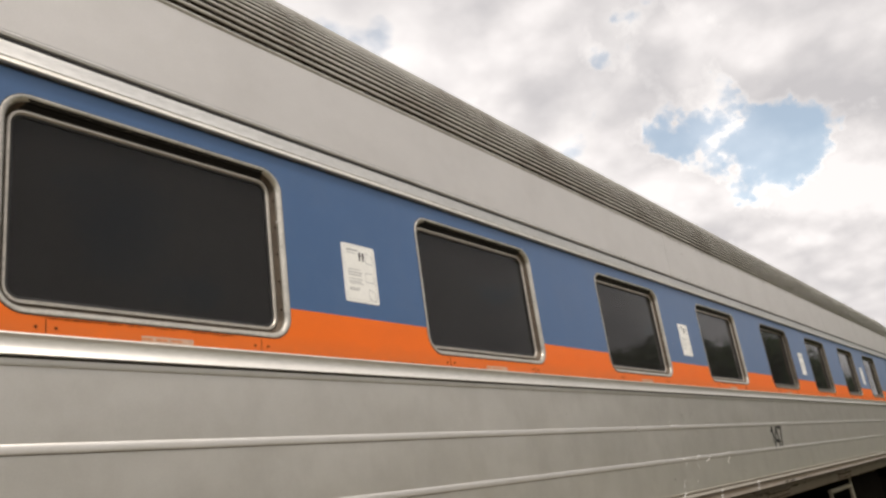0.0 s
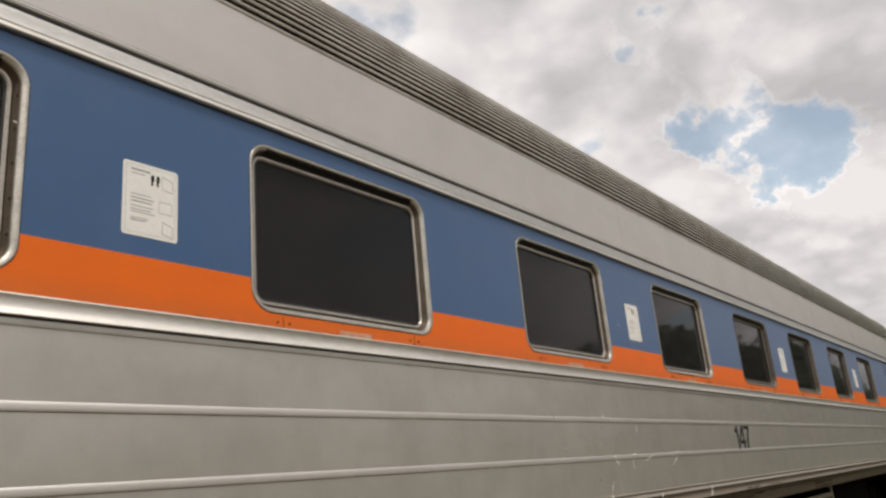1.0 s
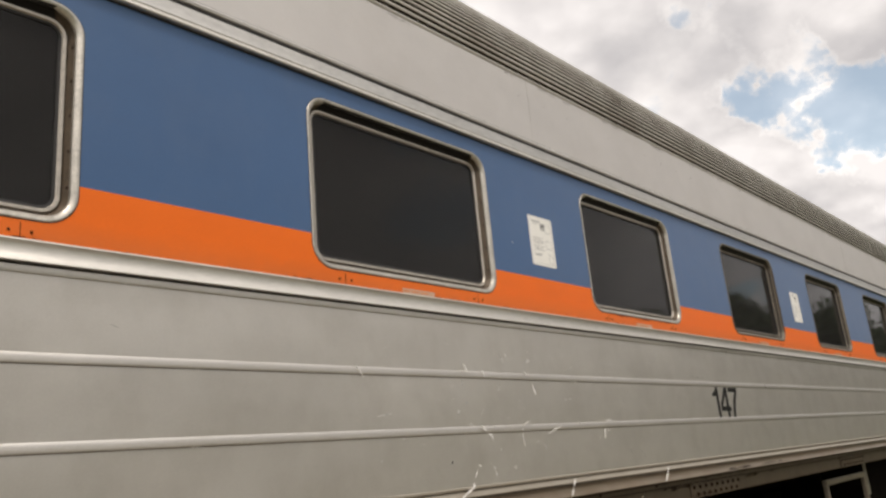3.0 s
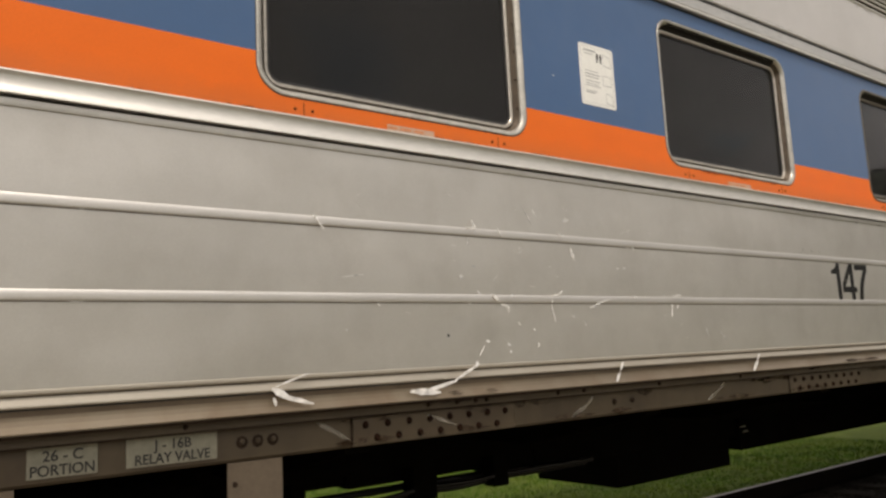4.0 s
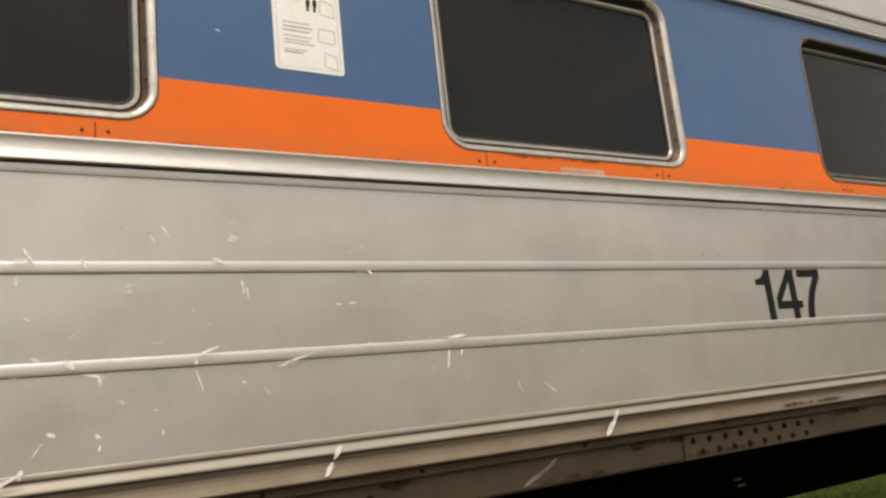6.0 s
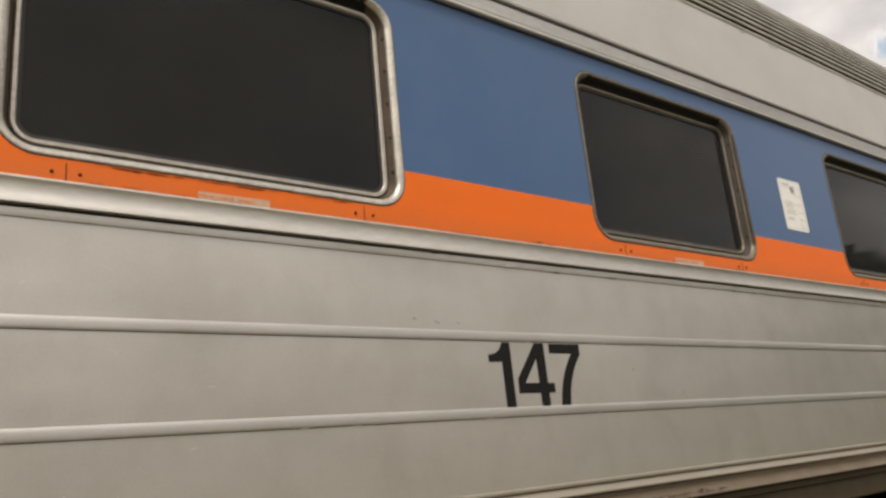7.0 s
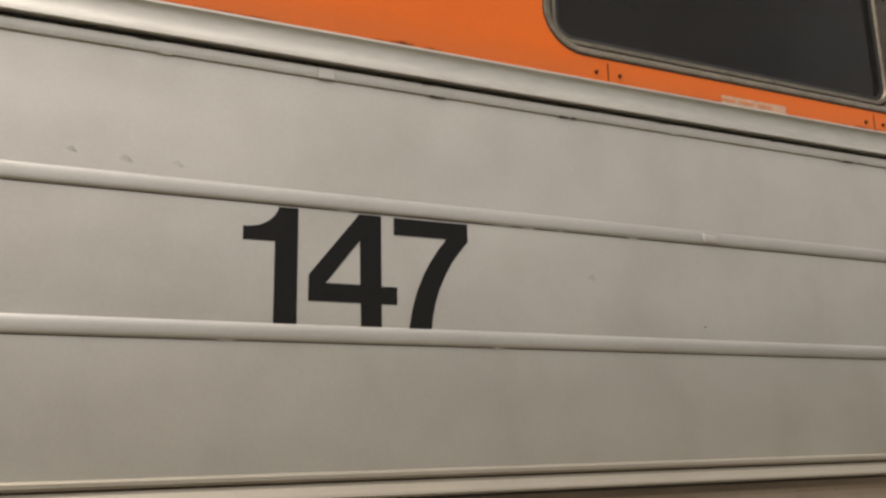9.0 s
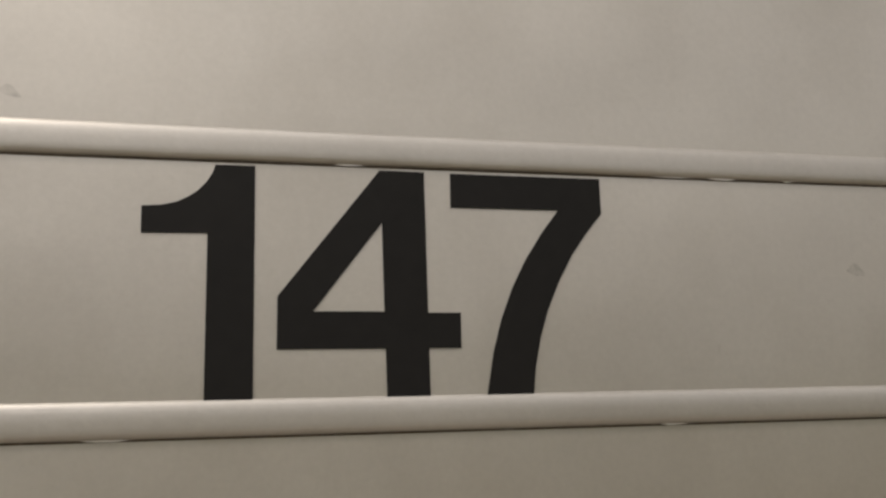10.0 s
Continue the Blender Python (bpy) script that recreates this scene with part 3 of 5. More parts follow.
side.append(part("belt_moulding", extruded([(y, z + G) for y, z in belt], X0, X1), MOULD, coach, "bright metal belt moulding", smooth=True))
side.append(part("belt_joint", extruded([(-0.0015, 0.4811 + G), (-0.0015, 0.4748 + G), (0.004, 0.4748 + G), (0.004, 0.4811 + G)], X0, X1), RUBBER, coach))
lip = [(0.004, 0.4747), (-0.0048, 0.4745), (-0.0056, 0.4726), (-0.0054, 0.462), (-0.0046, 0.4548), (-0.0036, 0.4532), (0.004, 0.4525)]
side.append(part("belt_lip", extruded([(y, z + G) for y, z in lip], X0, X1), SILVER, coach))

# drip moulding over the windows
drip = [(0.004, 1.476), (-0.0045, 1.475), (-0.0050, 1.470), (-0.0042, 1.456), (-0.0038, 1.440), (-0.0042, 1.426), (-0.0050, 1.4195), (0.004, 1.4192)]
side.append(part("drip_moulding", extruded([(y, z + G) for y, z in drip], X0, X1), DRIP, coach, "dull metal drip moulding", smooth=True))
# lighter metal than the body, standing in for sky light on the lip
nose = [(0.004, 1.4190), (-0.0054, 1.4188), (-0.0075, 1.4140), (-0.0120, 1.4070), (-0.0175, 1.4020), (-0.0205, 1.3985), (-0.0212, 1.3950), (-0.0195, 1.3925), (-0.0120, 1.3910), (0.004, 1.3905)]
side.append(part("drip_lip", extruded([(y, z + G) for y, z in nose], X0, X1), MOULD, coach, "bright lip of the drip moulding", smooth=True))
ridge = [(0.004, 1.511), (-0.008, 1.509), (-0.012, 1.501), (-0.009, 1.491), (0.004, 1.488)]
side.append(part("drip_ridge", extruded([(y, z + G) for y, z in ridge], X0, X1), LETTER, coach))

# two dark joints; the middle strip paints the shade under the drip lip
for z0, z1, y in ((1.4765, 1.4875, -0.0048), (1.3845, 1.3900, -0.003), (1.5112, 1.5150, -0.002)):
    side.append(part("joint_strip", extruded([(y, z1 + G), (y, z0 + G), (0.003, z0 + G), (0.003, z1 + G)], X0, X1), RUBBER, coach))
# rivets and upright joints of the upper panel
rivet_bm = bmesh.new()
tube(rivet_bm, (0, 0.001, 0), (0, -0.0025, 0), 0.006, 0.004, 8)
rivet_me = bpy.data.meshes.new("rivet")
rivet_bm.to_mesh(rivet_me)
rivet_bm.free()
rivet_me.materials.append(LETTER)
for k in range(17):
    for z in (1.770, 1.522):
        place_mesh("rivet", rivet_me, coach, loc=(-2.674 + 0.2405 * k, 0, z + G))
for k in range(-2, 3):
    x = -2.105 + 3 * PITCH * k
    part("panel_joint", boxed(x - 0.001, x + 0.001, -0.0006, 0.002, 1.512 + G, EAVE - 0.002 + G), RIB, coach)

# skirt rails and side sill
upper = [(0.004, -0.238), (-0.005, -0.2395), (-0.008, -0.243), (-0.0085, -0.249), (-0.006, -0.253), (-0.003, -0.256), (-0.004, -0.262), (-0.009, -0.270), (-0.013, -0.275), (-0.0145, -0.279), (-0.013, -0.283), (-0.003, -0.2845), (0.02, -0.2845), (0.02, -0.238)]
side.append(part("skirt_bead", extruded([(y, z + G) for y, z in upper], X0, X1), BEADED, coach, "silver stepped bead over the skirt"))
skirt = [(0.012, -0.286), (-0.003, -0.2865), (-0.003, -0.288), (-0.0035, -0.300), (-0.005, -0.312), (-0.009, -0.324), (-0.015, -0.334), (-0.0195, -0.340), (-0.0195, -0.3435), (-0.015, -0.345), (0.012, -0.3455), (0.03, -0.3455), (0.03, -0.286)]
# rust lines, with a dark joint, a groove line and a darker web
for z0, z1, y, m in ((-0.2845, -0.2885, -0.0046, RUBBER), (-0.2886, -0.3020, -0.0050, WEB), (-0.3457, -0.3530, -0.0125, RUST), (-0.2535, -0.2565, -0.0055, RUST), (-0.3755, -0.3792, 0.009, RUST)):
    side.append(part("rust_line", extruded([(y, z0 + G), (y, z1 + G), (y + 0.02, z1 + G), (y + 0.02, z0 + G)], X0, X1), m, coach))
side.append(part("skirt_rail", extruded([(y, z + G) for y, z in skirt], X0, X1), SKIRT, coach, "dirty stepped skirt rail with bent lip"))
strip = [(0.010, -0.3517), (0.010, -0.374), (0.014, -0.378), (0.03, -0.378), (0.03, -0.3517)]
side.append(part("skirt_strip", extruded([(y, z + G) for y, z in strip], X0, X1), SILL, coach))
sill = [(0.030, -0.3785), (0.030, -0.462), (0.036, -0.470), (0.13, -0.470), (0.13, -0.3785)]
side.append(part("side_sill", extruded([(y, z + G) for y, z in sill], X0, X1), SILL, coach, "stained tan side sill"))

# roof: coved and corrugated at the eaves, smooth over the crown
COVE = 0.70
cove = []
steps = 25
for k in range(steps):
    for a, d in ((0.0, 0.0), (0.08, -0.003), (0.24, -0.004), (0.34, -0.003), (0.40, 0.002), (0.43, 0.055), (0.94, 0.055), (0.97, 0.002)):
        ang = radians(180 - 80 * (k + a) / steps)
        r = COVE - 0.004 - d + 0.006
        cove.append((COVE + r * math.cos(ang), EAVE + 0.012 + r * math.sin(ang)))
cove.append((COVE + COVE * math.cos(radians(100)), EAVE + 0.012 + COVE * math.sin(radians(100))))
crown = [(MID, 2.74)]
half = [(0.004, EAVE)] + cove
full = half + crown + [(WIDTH - y, z) for y, z in reversed(half)]
inner = [(WIDTH - 0.1, EAVE), (WIDTH - 0.75, 2.5), (0.75, 2.5), (0.1, EAVE)]
roof_bm = extruded([(y, z + G) for y, z in full + inner], X0, X1 - 0.35)
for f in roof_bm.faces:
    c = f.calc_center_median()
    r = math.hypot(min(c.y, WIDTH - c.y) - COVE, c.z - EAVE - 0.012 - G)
    # shade inside the grooves is put in as a near-black colour
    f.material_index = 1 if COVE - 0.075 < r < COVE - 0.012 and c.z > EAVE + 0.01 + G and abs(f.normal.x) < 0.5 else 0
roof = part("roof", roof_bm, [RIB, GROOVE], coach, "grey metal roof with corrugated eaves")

dome = bmesh.new()
rings = []
for s in range(7):
    u = s / 6
    x = X1 - 0.35 + 0.40 * math.sin(u * math.pi / 2)
    drop = 1 - 0.30 * (1 - math.cos(u * math.pi / 2))
    ring = [(0.004, EAVE)] + arc(COVE, EAVE + 0.012, COVE, 180, 100, 10) + crown
    ring = ring + [(WIDTH - y, z) for y, z in reversed(ring[:-1])]
    rings.append([dome.verts.new((x, y, EAVE + (z - EAVE) * drop + G)) for y, z in ring])
for a, b in zip(rings, rings[1:]):
    for k in range(len(a) - 1):
        dome.faces.new((a[k], a[k + 1], b[k + 1], b[k]))
dome.faces.new(rings[-1])
bmesh.ops.recalc_face_normals(dome, faces=dome.faces)
part("roof_end", dome, RIB, coach, "rounded grey roof end", smooth=True)

# the other side is the same, turned about the coach's middle
CX = (X0 + X1) / 2
TURN = Matrix.Translation((CX, MID, 0)) @ Matrix.Rotation(math.pi, 4, "Z") @ Matrix.Translation((-CX, -MID, 0))
for ob in side:
    twin = place_mesh(ob.name.split(".")[0], ob.data, coach)
    twin.matrix_basis = TURN

# ends, floor and lining
for x, name in ((X0, "end_wall"), (X1 - 0.06, "end_wall")):
    part(name, boxed(x, x + 0.06, 0.01, WIDTH - 0.01, -0.40 + G, EAVE + G, bevel=0.01), LETTER, coach)
part("diaphragm", boxed(X1 + 0.003, X1 + 0.32, MID - 0.55, MID + 0.55, -0.35 + G, 1.95 + G, bevel=0.05), RUBBER, coach)
part("end_grab_rail", boxed(X1 - 0.02, X1 + 0.02, -0.045, -0.015, 0.05 + G, 1.55 + G, bevel=0.01), BLACK, coach)
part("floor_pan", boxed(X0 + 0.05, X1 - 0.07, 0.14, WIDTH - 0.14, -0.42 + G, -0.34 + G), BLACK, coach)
part("aisle_wall", boxed(X0 + 0.1, X1 - 0.1, 1.0, 1.03, -0.33 + G, 2.3 + G), CABIN, coach)


# ---- windows ----
def window_meshes():
    lip_section = [(-0.016, 0.016), (-0.016, 0.009), (-0.0135, 0.0045), (-0.009, 0.0005), (-0.003, -0.0026), (0.002, -0.0036), (0.0050, -0.0030), (0.0063, -0.0015), (0.0065, 0.002), (-0.006, 0.016)]
    frame_bm = ring_sweep(WIN_W - 0.016, WIN_H - 0.016, 0.088, lip_section)
    reveal = ring_sweep(WIN_W - 0.036, WIN_H - 0.036, 0.078, [(0.0, 0.003), (-0.020, 0.040), (-0.020, 0.046), (0.006, 0.046), (0.006, 0.003)])
    inner = ring_sweep(WIN_W - 0.090, WIN_H - 0.090, 0.051, [(-0.009, 0.046), (-0.009, 0.036), (-0.005, 0.031), (0.003, 0.031), (0.006, 0.035), (0.0068, 0.046)])
    seal = ring_sweep(WIN_W - 0.116, WIN_H - 0.116, 0.040, [(-0.005, 0.045), (-0.005, 0.038), (0.0035, 0.036), (0.0035, 0.045)])
    pane = slab(rounded(WIN_W - 0.10, WIN_H - 0.10, 0.048), 0.042, 0.050)
    top = WIN_H / 2
    # black strip along the top reveal, painting in its shade
    shade_strip = extruded([(-0.0008, top - 0.0150), (0.0005, top - 0.0180), (0.0088, top - 0.0252), (0.016, top - 0.0256), (0.036, top - 0.0395), (0.038, top - 0.0385), (0.016, top - 0.0235), (0.009, top - 0.0235), (0.001, top - 0.0165)], -WIN_W / 2 + 0.050, WIN_W / 2 - 0.050)
    edge = ring_sweep(WIN_W - 0.016, WIN_H - 0.016, 0.088, [(0.0058, 0.003), (0.0058, -0.0009), (0.0088, -0.0007), (0.0096, 0.003)])
    screw = bmesh.new()
    tube(screw, (0, 0, 0), (-0.004, 0, 0), 0.006, 0.004, 8)
    out = []
    for name, bm, mat, smooth in (("window", frame_bm, FRAME, False), ("reveal", reveal, REVEAL, False), ("inner_ring", inner, BRONZE, False), ("top_channel", shade_strip, VINYL, False), ("sealant_line", edge, RUBBER, False), ("rubber_seal", seal, RUBBER, False), ("pane", pane, GLASS, False), ("screw", screw, RUST, False)):
        me = bpy.data.meshes.new(name)
        bm.normal_update()
        bm.to_mesh(me)
        bm.free()
        me.materials.append(mat)
        out.append((name, me))
    return out


WINDOW_PARTS = window_meshes()


def add_window(c, turned=False):
    (_, frame_me), *rest = WINDOW_PARTS
    w = place_mesh("window", frame_me, coach, "rounded aluminium framed window with dark tinted glass")
    w["group"] = "coach windows"
    m = Matrix.Translation((c, 0, WIN_Z))
    w.matrix_basis = TURN @ m if turned else m
    for name, me in rest[:-1]:
        place_mesh(name, me, w)
    if not turned:
        for k in range(5):
            place_mesh("screw", rest[-1][1], w, loc=(WIN_W / 2 - 0.026, 0.021, -0.23 + 0.115 * k))
        for k in range(3):
            place_mesh("screw", rest[-1][1], w, loc=(-0.35 + 0.35 * k, 0.021, -WIN_H / 2 + 0.026), rot=(0, radians(90), 0))
    return w


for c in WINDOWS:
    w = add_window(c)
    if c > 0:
        # dull frames and darker reveals on the windows past the number
        w["label"] = "rounded window with dull frame and darker reveal"
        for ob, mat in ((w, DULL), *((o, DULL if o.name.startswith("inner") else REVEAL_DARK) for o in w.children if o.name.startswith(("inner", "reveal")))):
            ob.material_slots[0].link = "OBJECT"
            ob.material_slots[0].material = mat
    add_window(c, True)


wavy = [(1.370 - 0.0055 + 0.0020 * math.sin(k * 0.62) + 0.0014 * math.sin(k * 0.27 + 1), WIN_Z - 0.27 + 0.54 * k / 60) for k in range(61)]
wavy_back = [(1.370 - 0.024, z) for x, z in reversed(wavy)]
part("sealant_bead", slab(wavy + wavy_back, -0.0048, 0.003), REVEAL, coach, "wavy brown sealant along the window frame")


# small worn tag and bolts under every window
def thin(points, y=-0.0006, back=0.002):
    return slab(points, y, back)


WORN = surface("worn_orange_print", (0.66, 0.24, 0.09), 0.6, 0.0, vary=0.2, scale=50)
for n, c in enumerate(WINDOWS):
    x, z = c + 0.005, 0.560 + G
    tag = part("sill_tag", thin([(x + a, z + b) for a, b in rounded(0.195, 0.021, 0.003, 3)], -0.0012), TAG, coach, "worn pale strip of illegible print")
    for k in range(3):
        part("print_bar", thin([(x - 0.08 + 0.055 * k + a, z + b) for a, b in ((-0.02, -0.003), (0.022, -0.003), (0.022, 0.003), (-0.02, 0.003))], -0.0018, -0.0013), WORN, tag)
    for dx in (-0.40, 0.40):
        part("seam", boxed(c + dx - 0.0012, c + dx + 0.0012, -0.0008, 0.002, 0.551 + G, 0.594 + G), RED_RUST, coach)
    for dx in (-0.430, -0.370, 0.370, 0.430):
        bm = bmesh.new()
        tube(bm, (c + dx, 0.002, 0.570 + G), (c + dx, -0.004, 0.570 + G), 0.0055, 0.0035, 8)
        part("bolt", bm, RED_RUST, coach)


# ---- window notices ----
def notice(x, z, w=0.2132, h=0.268):
    p = part("safety_notice", thin([(x + a, z + b) for a, b in rounded(w, h, 0.012, 5)], -0.0018, 0.001), WHITE, coach, "white rounded notice sheet with small diagrams and illegible print")
    p["group"] = "window notices"
    
    def bar(x0, x1, z0, z1, mat=INK, name="print_bar"):
        part(name, slab([(x + x0 * w, z + z0 * h), (x + x1 * w, z + z0 * h), (x + x1 * w, z + z1 * h), (x + x0 * w, z + z1 * h)], -0.0022, -0.0019), mat, p)

    # fine border line
    for x0, x1, z0, z1 in ((-0.45, 0.45, 0.455, 0.460), (-0.45, 0.45, -0.460, -0.455), (-0.45, -0.443, -0.454, 0.454), (0.443, 0.45, -0.454, 0.454)):
        bar(x0, x1, z0, z1, PALE_INK, "border_line")
    bar(-0.36, -0.02, 0.385, 0.410)
    bar(-0.36, -0.10, 0.335, 0.352, PALE_INK)
    for zz, x1 in ((0.05, 0.02), (0.00, 0.06), (-0.045, 0.02), (-0.11, 0.05), (-0.155, 0.0), (-0.19, 0.08), (-0.27, -0.05), (-0.30, -0.1)):
        bar(-0.36, x1, zz, zz + 0.016, PALE_INK if int(abs(zz) * 100) % 2 else INK)
    # diagram panes: thin outlines
    for cx, cz, s, lean in ((0.30, 0.27, 0.11, 0.05), (0.27, -0.06, 0.13, 0.0), (0.31, -0.36, 0.10, 0.05)):
        q = [(-s, -s * 0.6), (s, -s * 0.6 - lean * 0.6), (s * 0.95, s * 0.7), (-s * 0.95, s * 0.7 + lean)]
        for (ax, az), (bx, bz) in zip(q, q[1:] + q[:1]):
            d = Vector((bx - ax, bz - az)).normalized() * 0.012
            nrm = (-d.y, d.x)
            part("diagram_line", slab([(x + (cx + ax) * w, z + (cz + az) * h), (x + (cx + bx) * w, z + (cz + bz) * h), (x + (cx + bx + nrm[0]) * w, z + (cz + bz + nrm[1]) * h), (x + (cx + ax + nrm[0]) * w, z + (cz + az + nrm[1]) * h)], -0.0022, -0.0019), PALE_INK, p)
    for dx in (0.02, 0.12):
        pts = [(-0.03, 0.05), (-0.012, 0.10), (0.03, 0.09), (0.035, 0.03), (0.012, -0.02), (0.02, -0.05), (-0.02, -0.06), (-0.02, -0.01)]
        part("pictogram", slab([(x + (dx + a) * w, z + (0.28 + b) * h) for a, b in pts], -0.0023, -0.0019), VINYL, p)


PALE_INK = surface("pale_print", (0.48, 0.48, 0.46), 0.6, 0.0, vary=0.1)
for k in range(-1, 4):
    notice(WIN_R3 + (2 * k - 3) * PITCH + 0.323 + 0.1066, 0.8025 + 0.134 + G)

# ---- the painted number ----
def numeral(name, *loops):
    for loop in loops:
        part(name, thin([(x, z + G) for x, z in loop], -0.0012, 0.001), VINYL, coach, "black painted numeral")


numeral("numeral_one", [(-0.2845, 0.0), (-0.2450, 0.0), (-0.2475, 0.2045), (-0.2810, 0.2045), (-0.2835, 0.197), (-0.2880, 0.189), (-0.2945, 0.1815), (-0.3025, 0.1755), (-0.3120, 0.1705), (-0.3240, 0.1675), (-0.3405, 0.1662), (-0.3400, 0.1430), (-0.2860, 0.1435)])
numeral(
    "numeral_four",
    [(-0.1320, 0.0), (-0.0940, 0.0), (-0.0970, 0.2045), (-0.1380, 0.2045), (-0.1360, 0.156), (-0.1340, 0.0765), (-0.1330, 0.044)],
    [(-0.2265, 0.044), (-0.1330, 0.044), (-0.1340, 0.0765), (-0.1960, 0.0765), (-0.2265, 0.0765)],
    [(-0.2265, 0.0765), (-0.1960, 0.0765), (-0.1360, 0.156), (-0.1380, 0.2045), (-0.2265, 0.0895)],
    [(-0.0946, 0.044), (-0.0655, 0.044), (-0.0655, 0.0755), (-0.0951, 0.0755)],
)
numeral("numeral_seven", [(-0.0430, 0.0), (0.0, 0.0), (0.0030, 0.026), (0.0085, 0.052), (0.0165, 0.077), (0.0280, 0.103), (0.0430, 0.130), (0.0585, 0.151), (0.0740, 0.1695), (0.0740, 0.2040), (-0.0725, 0.2040), (-0.0725, 0.1720), (0.0310, 0.1720), (0.0140, 0.150), (-0.0030, 0.124), (-0.0165, 0.098), (-0.0275, 0.070), (-0.0360, 0.040)])

# ---- stencilled labels, plates and bolts on the sill ----
for x0, x1, first, second in ((-4.276, -4.116, "26 - C", "PORTION"), (-4.048, -3.808, "J - 16B", "RELAY VALVE")):
    xm = (x0 + x1) / 2
    lab = part("valve_label", boxed(x0, x1, 0.026, 0.0295, -0.453 + G, -0.379 + G, bevel=0.001, segments=1), LABEL, coach, "faded cream label with dark stencilled letters")
    letters("lettering", first, 0.036, STENCIL, lab, xm, 0.0252, -0.413 + G, squash=1.0)
    letters("lettering", second, 0.036, STENCIL, lab, xm, 0.0252, -0.447 + G, squash=(x1 - x0 - 0.012) / (0.0225 * len(second)))


def bolt(x, z, parent, r=0.011, y=0.030, mat=None, h=0.008):
    bm = bmesh.new()
    tube(bm, (x, y, z + G), (x, y - h, z + G), r, r * 0.6, 8)
    part("bolt", bm, mat or RUST, parent)


for x0, x1, n in ((-3.380, -2.712, 8), (-0.845, -0.080, 9), (2.2, 2.95, 8), (-6.6, -5.9, 8)):
    p = part("splice_plate", boxed(x0, x1, 0.022, 0.0296, -0.468 + G, -0.381 + G, bevel=0.002, segments=1), SILL, coach, "riveted tan splice plate with rusty bolts")
    # dark strip beside each plate end paints its shadow line
    for x in (x0 - 0.004, x1 + 0.001):
        part("plate_gap", boxed(x, x + 0.003, 0.027, 0.031, -0.468 + G, -0.381 + G), RUST, p)
    for k in range(n):
        x = x0 + 0.045 + (x1 - x0 - 0.09) * k / (n - 1)
        bolt(x, -0.405, p, 0.0125, 0.022, HEAD)
        if k < n - 1:
            bolt(x + (x1 - x0 - 0.09) / (n - 1) / 2, -0.446, p, 0.0125, 0.022, HEAD)
for x in (-3.735, -3.688, -3.642):
    bolt(x, -0.418, coach, 0.018, 0.030, RUST, 0.003)
    bolt(x, -0.416, coach, 0.008, 0.0268, SILL, 0.006)
for x in (-4.42, -4.37, -2.166, -2.055):
    bolt(x, -0.417, coach, 0.013, 0.030)
for x in (-3.9, -3.1, -2.98, -2.9, -2.85, -2.5, -2.36, -1.9, -1.3):
    bolt(x, -0.361, coach, 0.008, 0.010)

# ---- scuffs, scrapes and dents along the lower side ----
rng = random.Random(4)


def broken(m, scale, lo, hi, top):
    """Worn through: the scraped coat is broken up by fine streaks."""
    t, b = m.node_tree, m.node_tree.nodes["Principled BSDF"]
    coord = t.nodes.new("ShaderNodeTexCoord")
    n = node(t, "ShaderNodeTexNoise", Scale=scale, Detail=4.0, Roughness=0.65)
    t.links.new(coord.outputs["Object"], n.inputs["Vector"])
    t.links.new(ramp(t, n.outputs[0], [(lo, (0.0,) * 3), (hi, (top,) * 3)]), b.inputs["Alpha"])


broken(SCUFF, 34.0, 0.12, 0.58, 0.84)
SMEAR = surface("smeared_scrape", (0.60, 0.55, 0.46), 0.5, 0.2, vary=0.15, scale=60)
broken(SMEAR, 26.0, 0.25, 0.75, 0.36)


def scuff(x, z, dx, dz, w, y=-0.0008, bend=0.0, n=6):
    """One ragged sliver of scraped paint from (x, z) to (x + dx, z + dz)."""
    left, right = [], []
    d = Vector((dx, dz)).normalized()
    for k in range(n + 1):
        u = k / n
        ww = 0.95 * w * (0.25 + math.sin(math.pi * min(1, u * 0.9 + 0.08))) * rng.uniform(0.75, 1.08) / 2
        c = Vector((x + dx * u, z + dz * u)) + Vector((-d.y, d.x)) * (math.sin(math.pi * u) * bend + rng.uniform(-0.07, 0.07) * w)
        left.append((c.x - d.y * ww, c.y + d.x * ww))
        right.append((c.x + d.y * ww, c.y - d.x * ww))
    pts = [(a, b + G) for a, b in left + right[::-1]]
    part("paint_scuff", thin(pts, y, y + 0.002), SMEAR if y > 0 else SCUFF, coach)


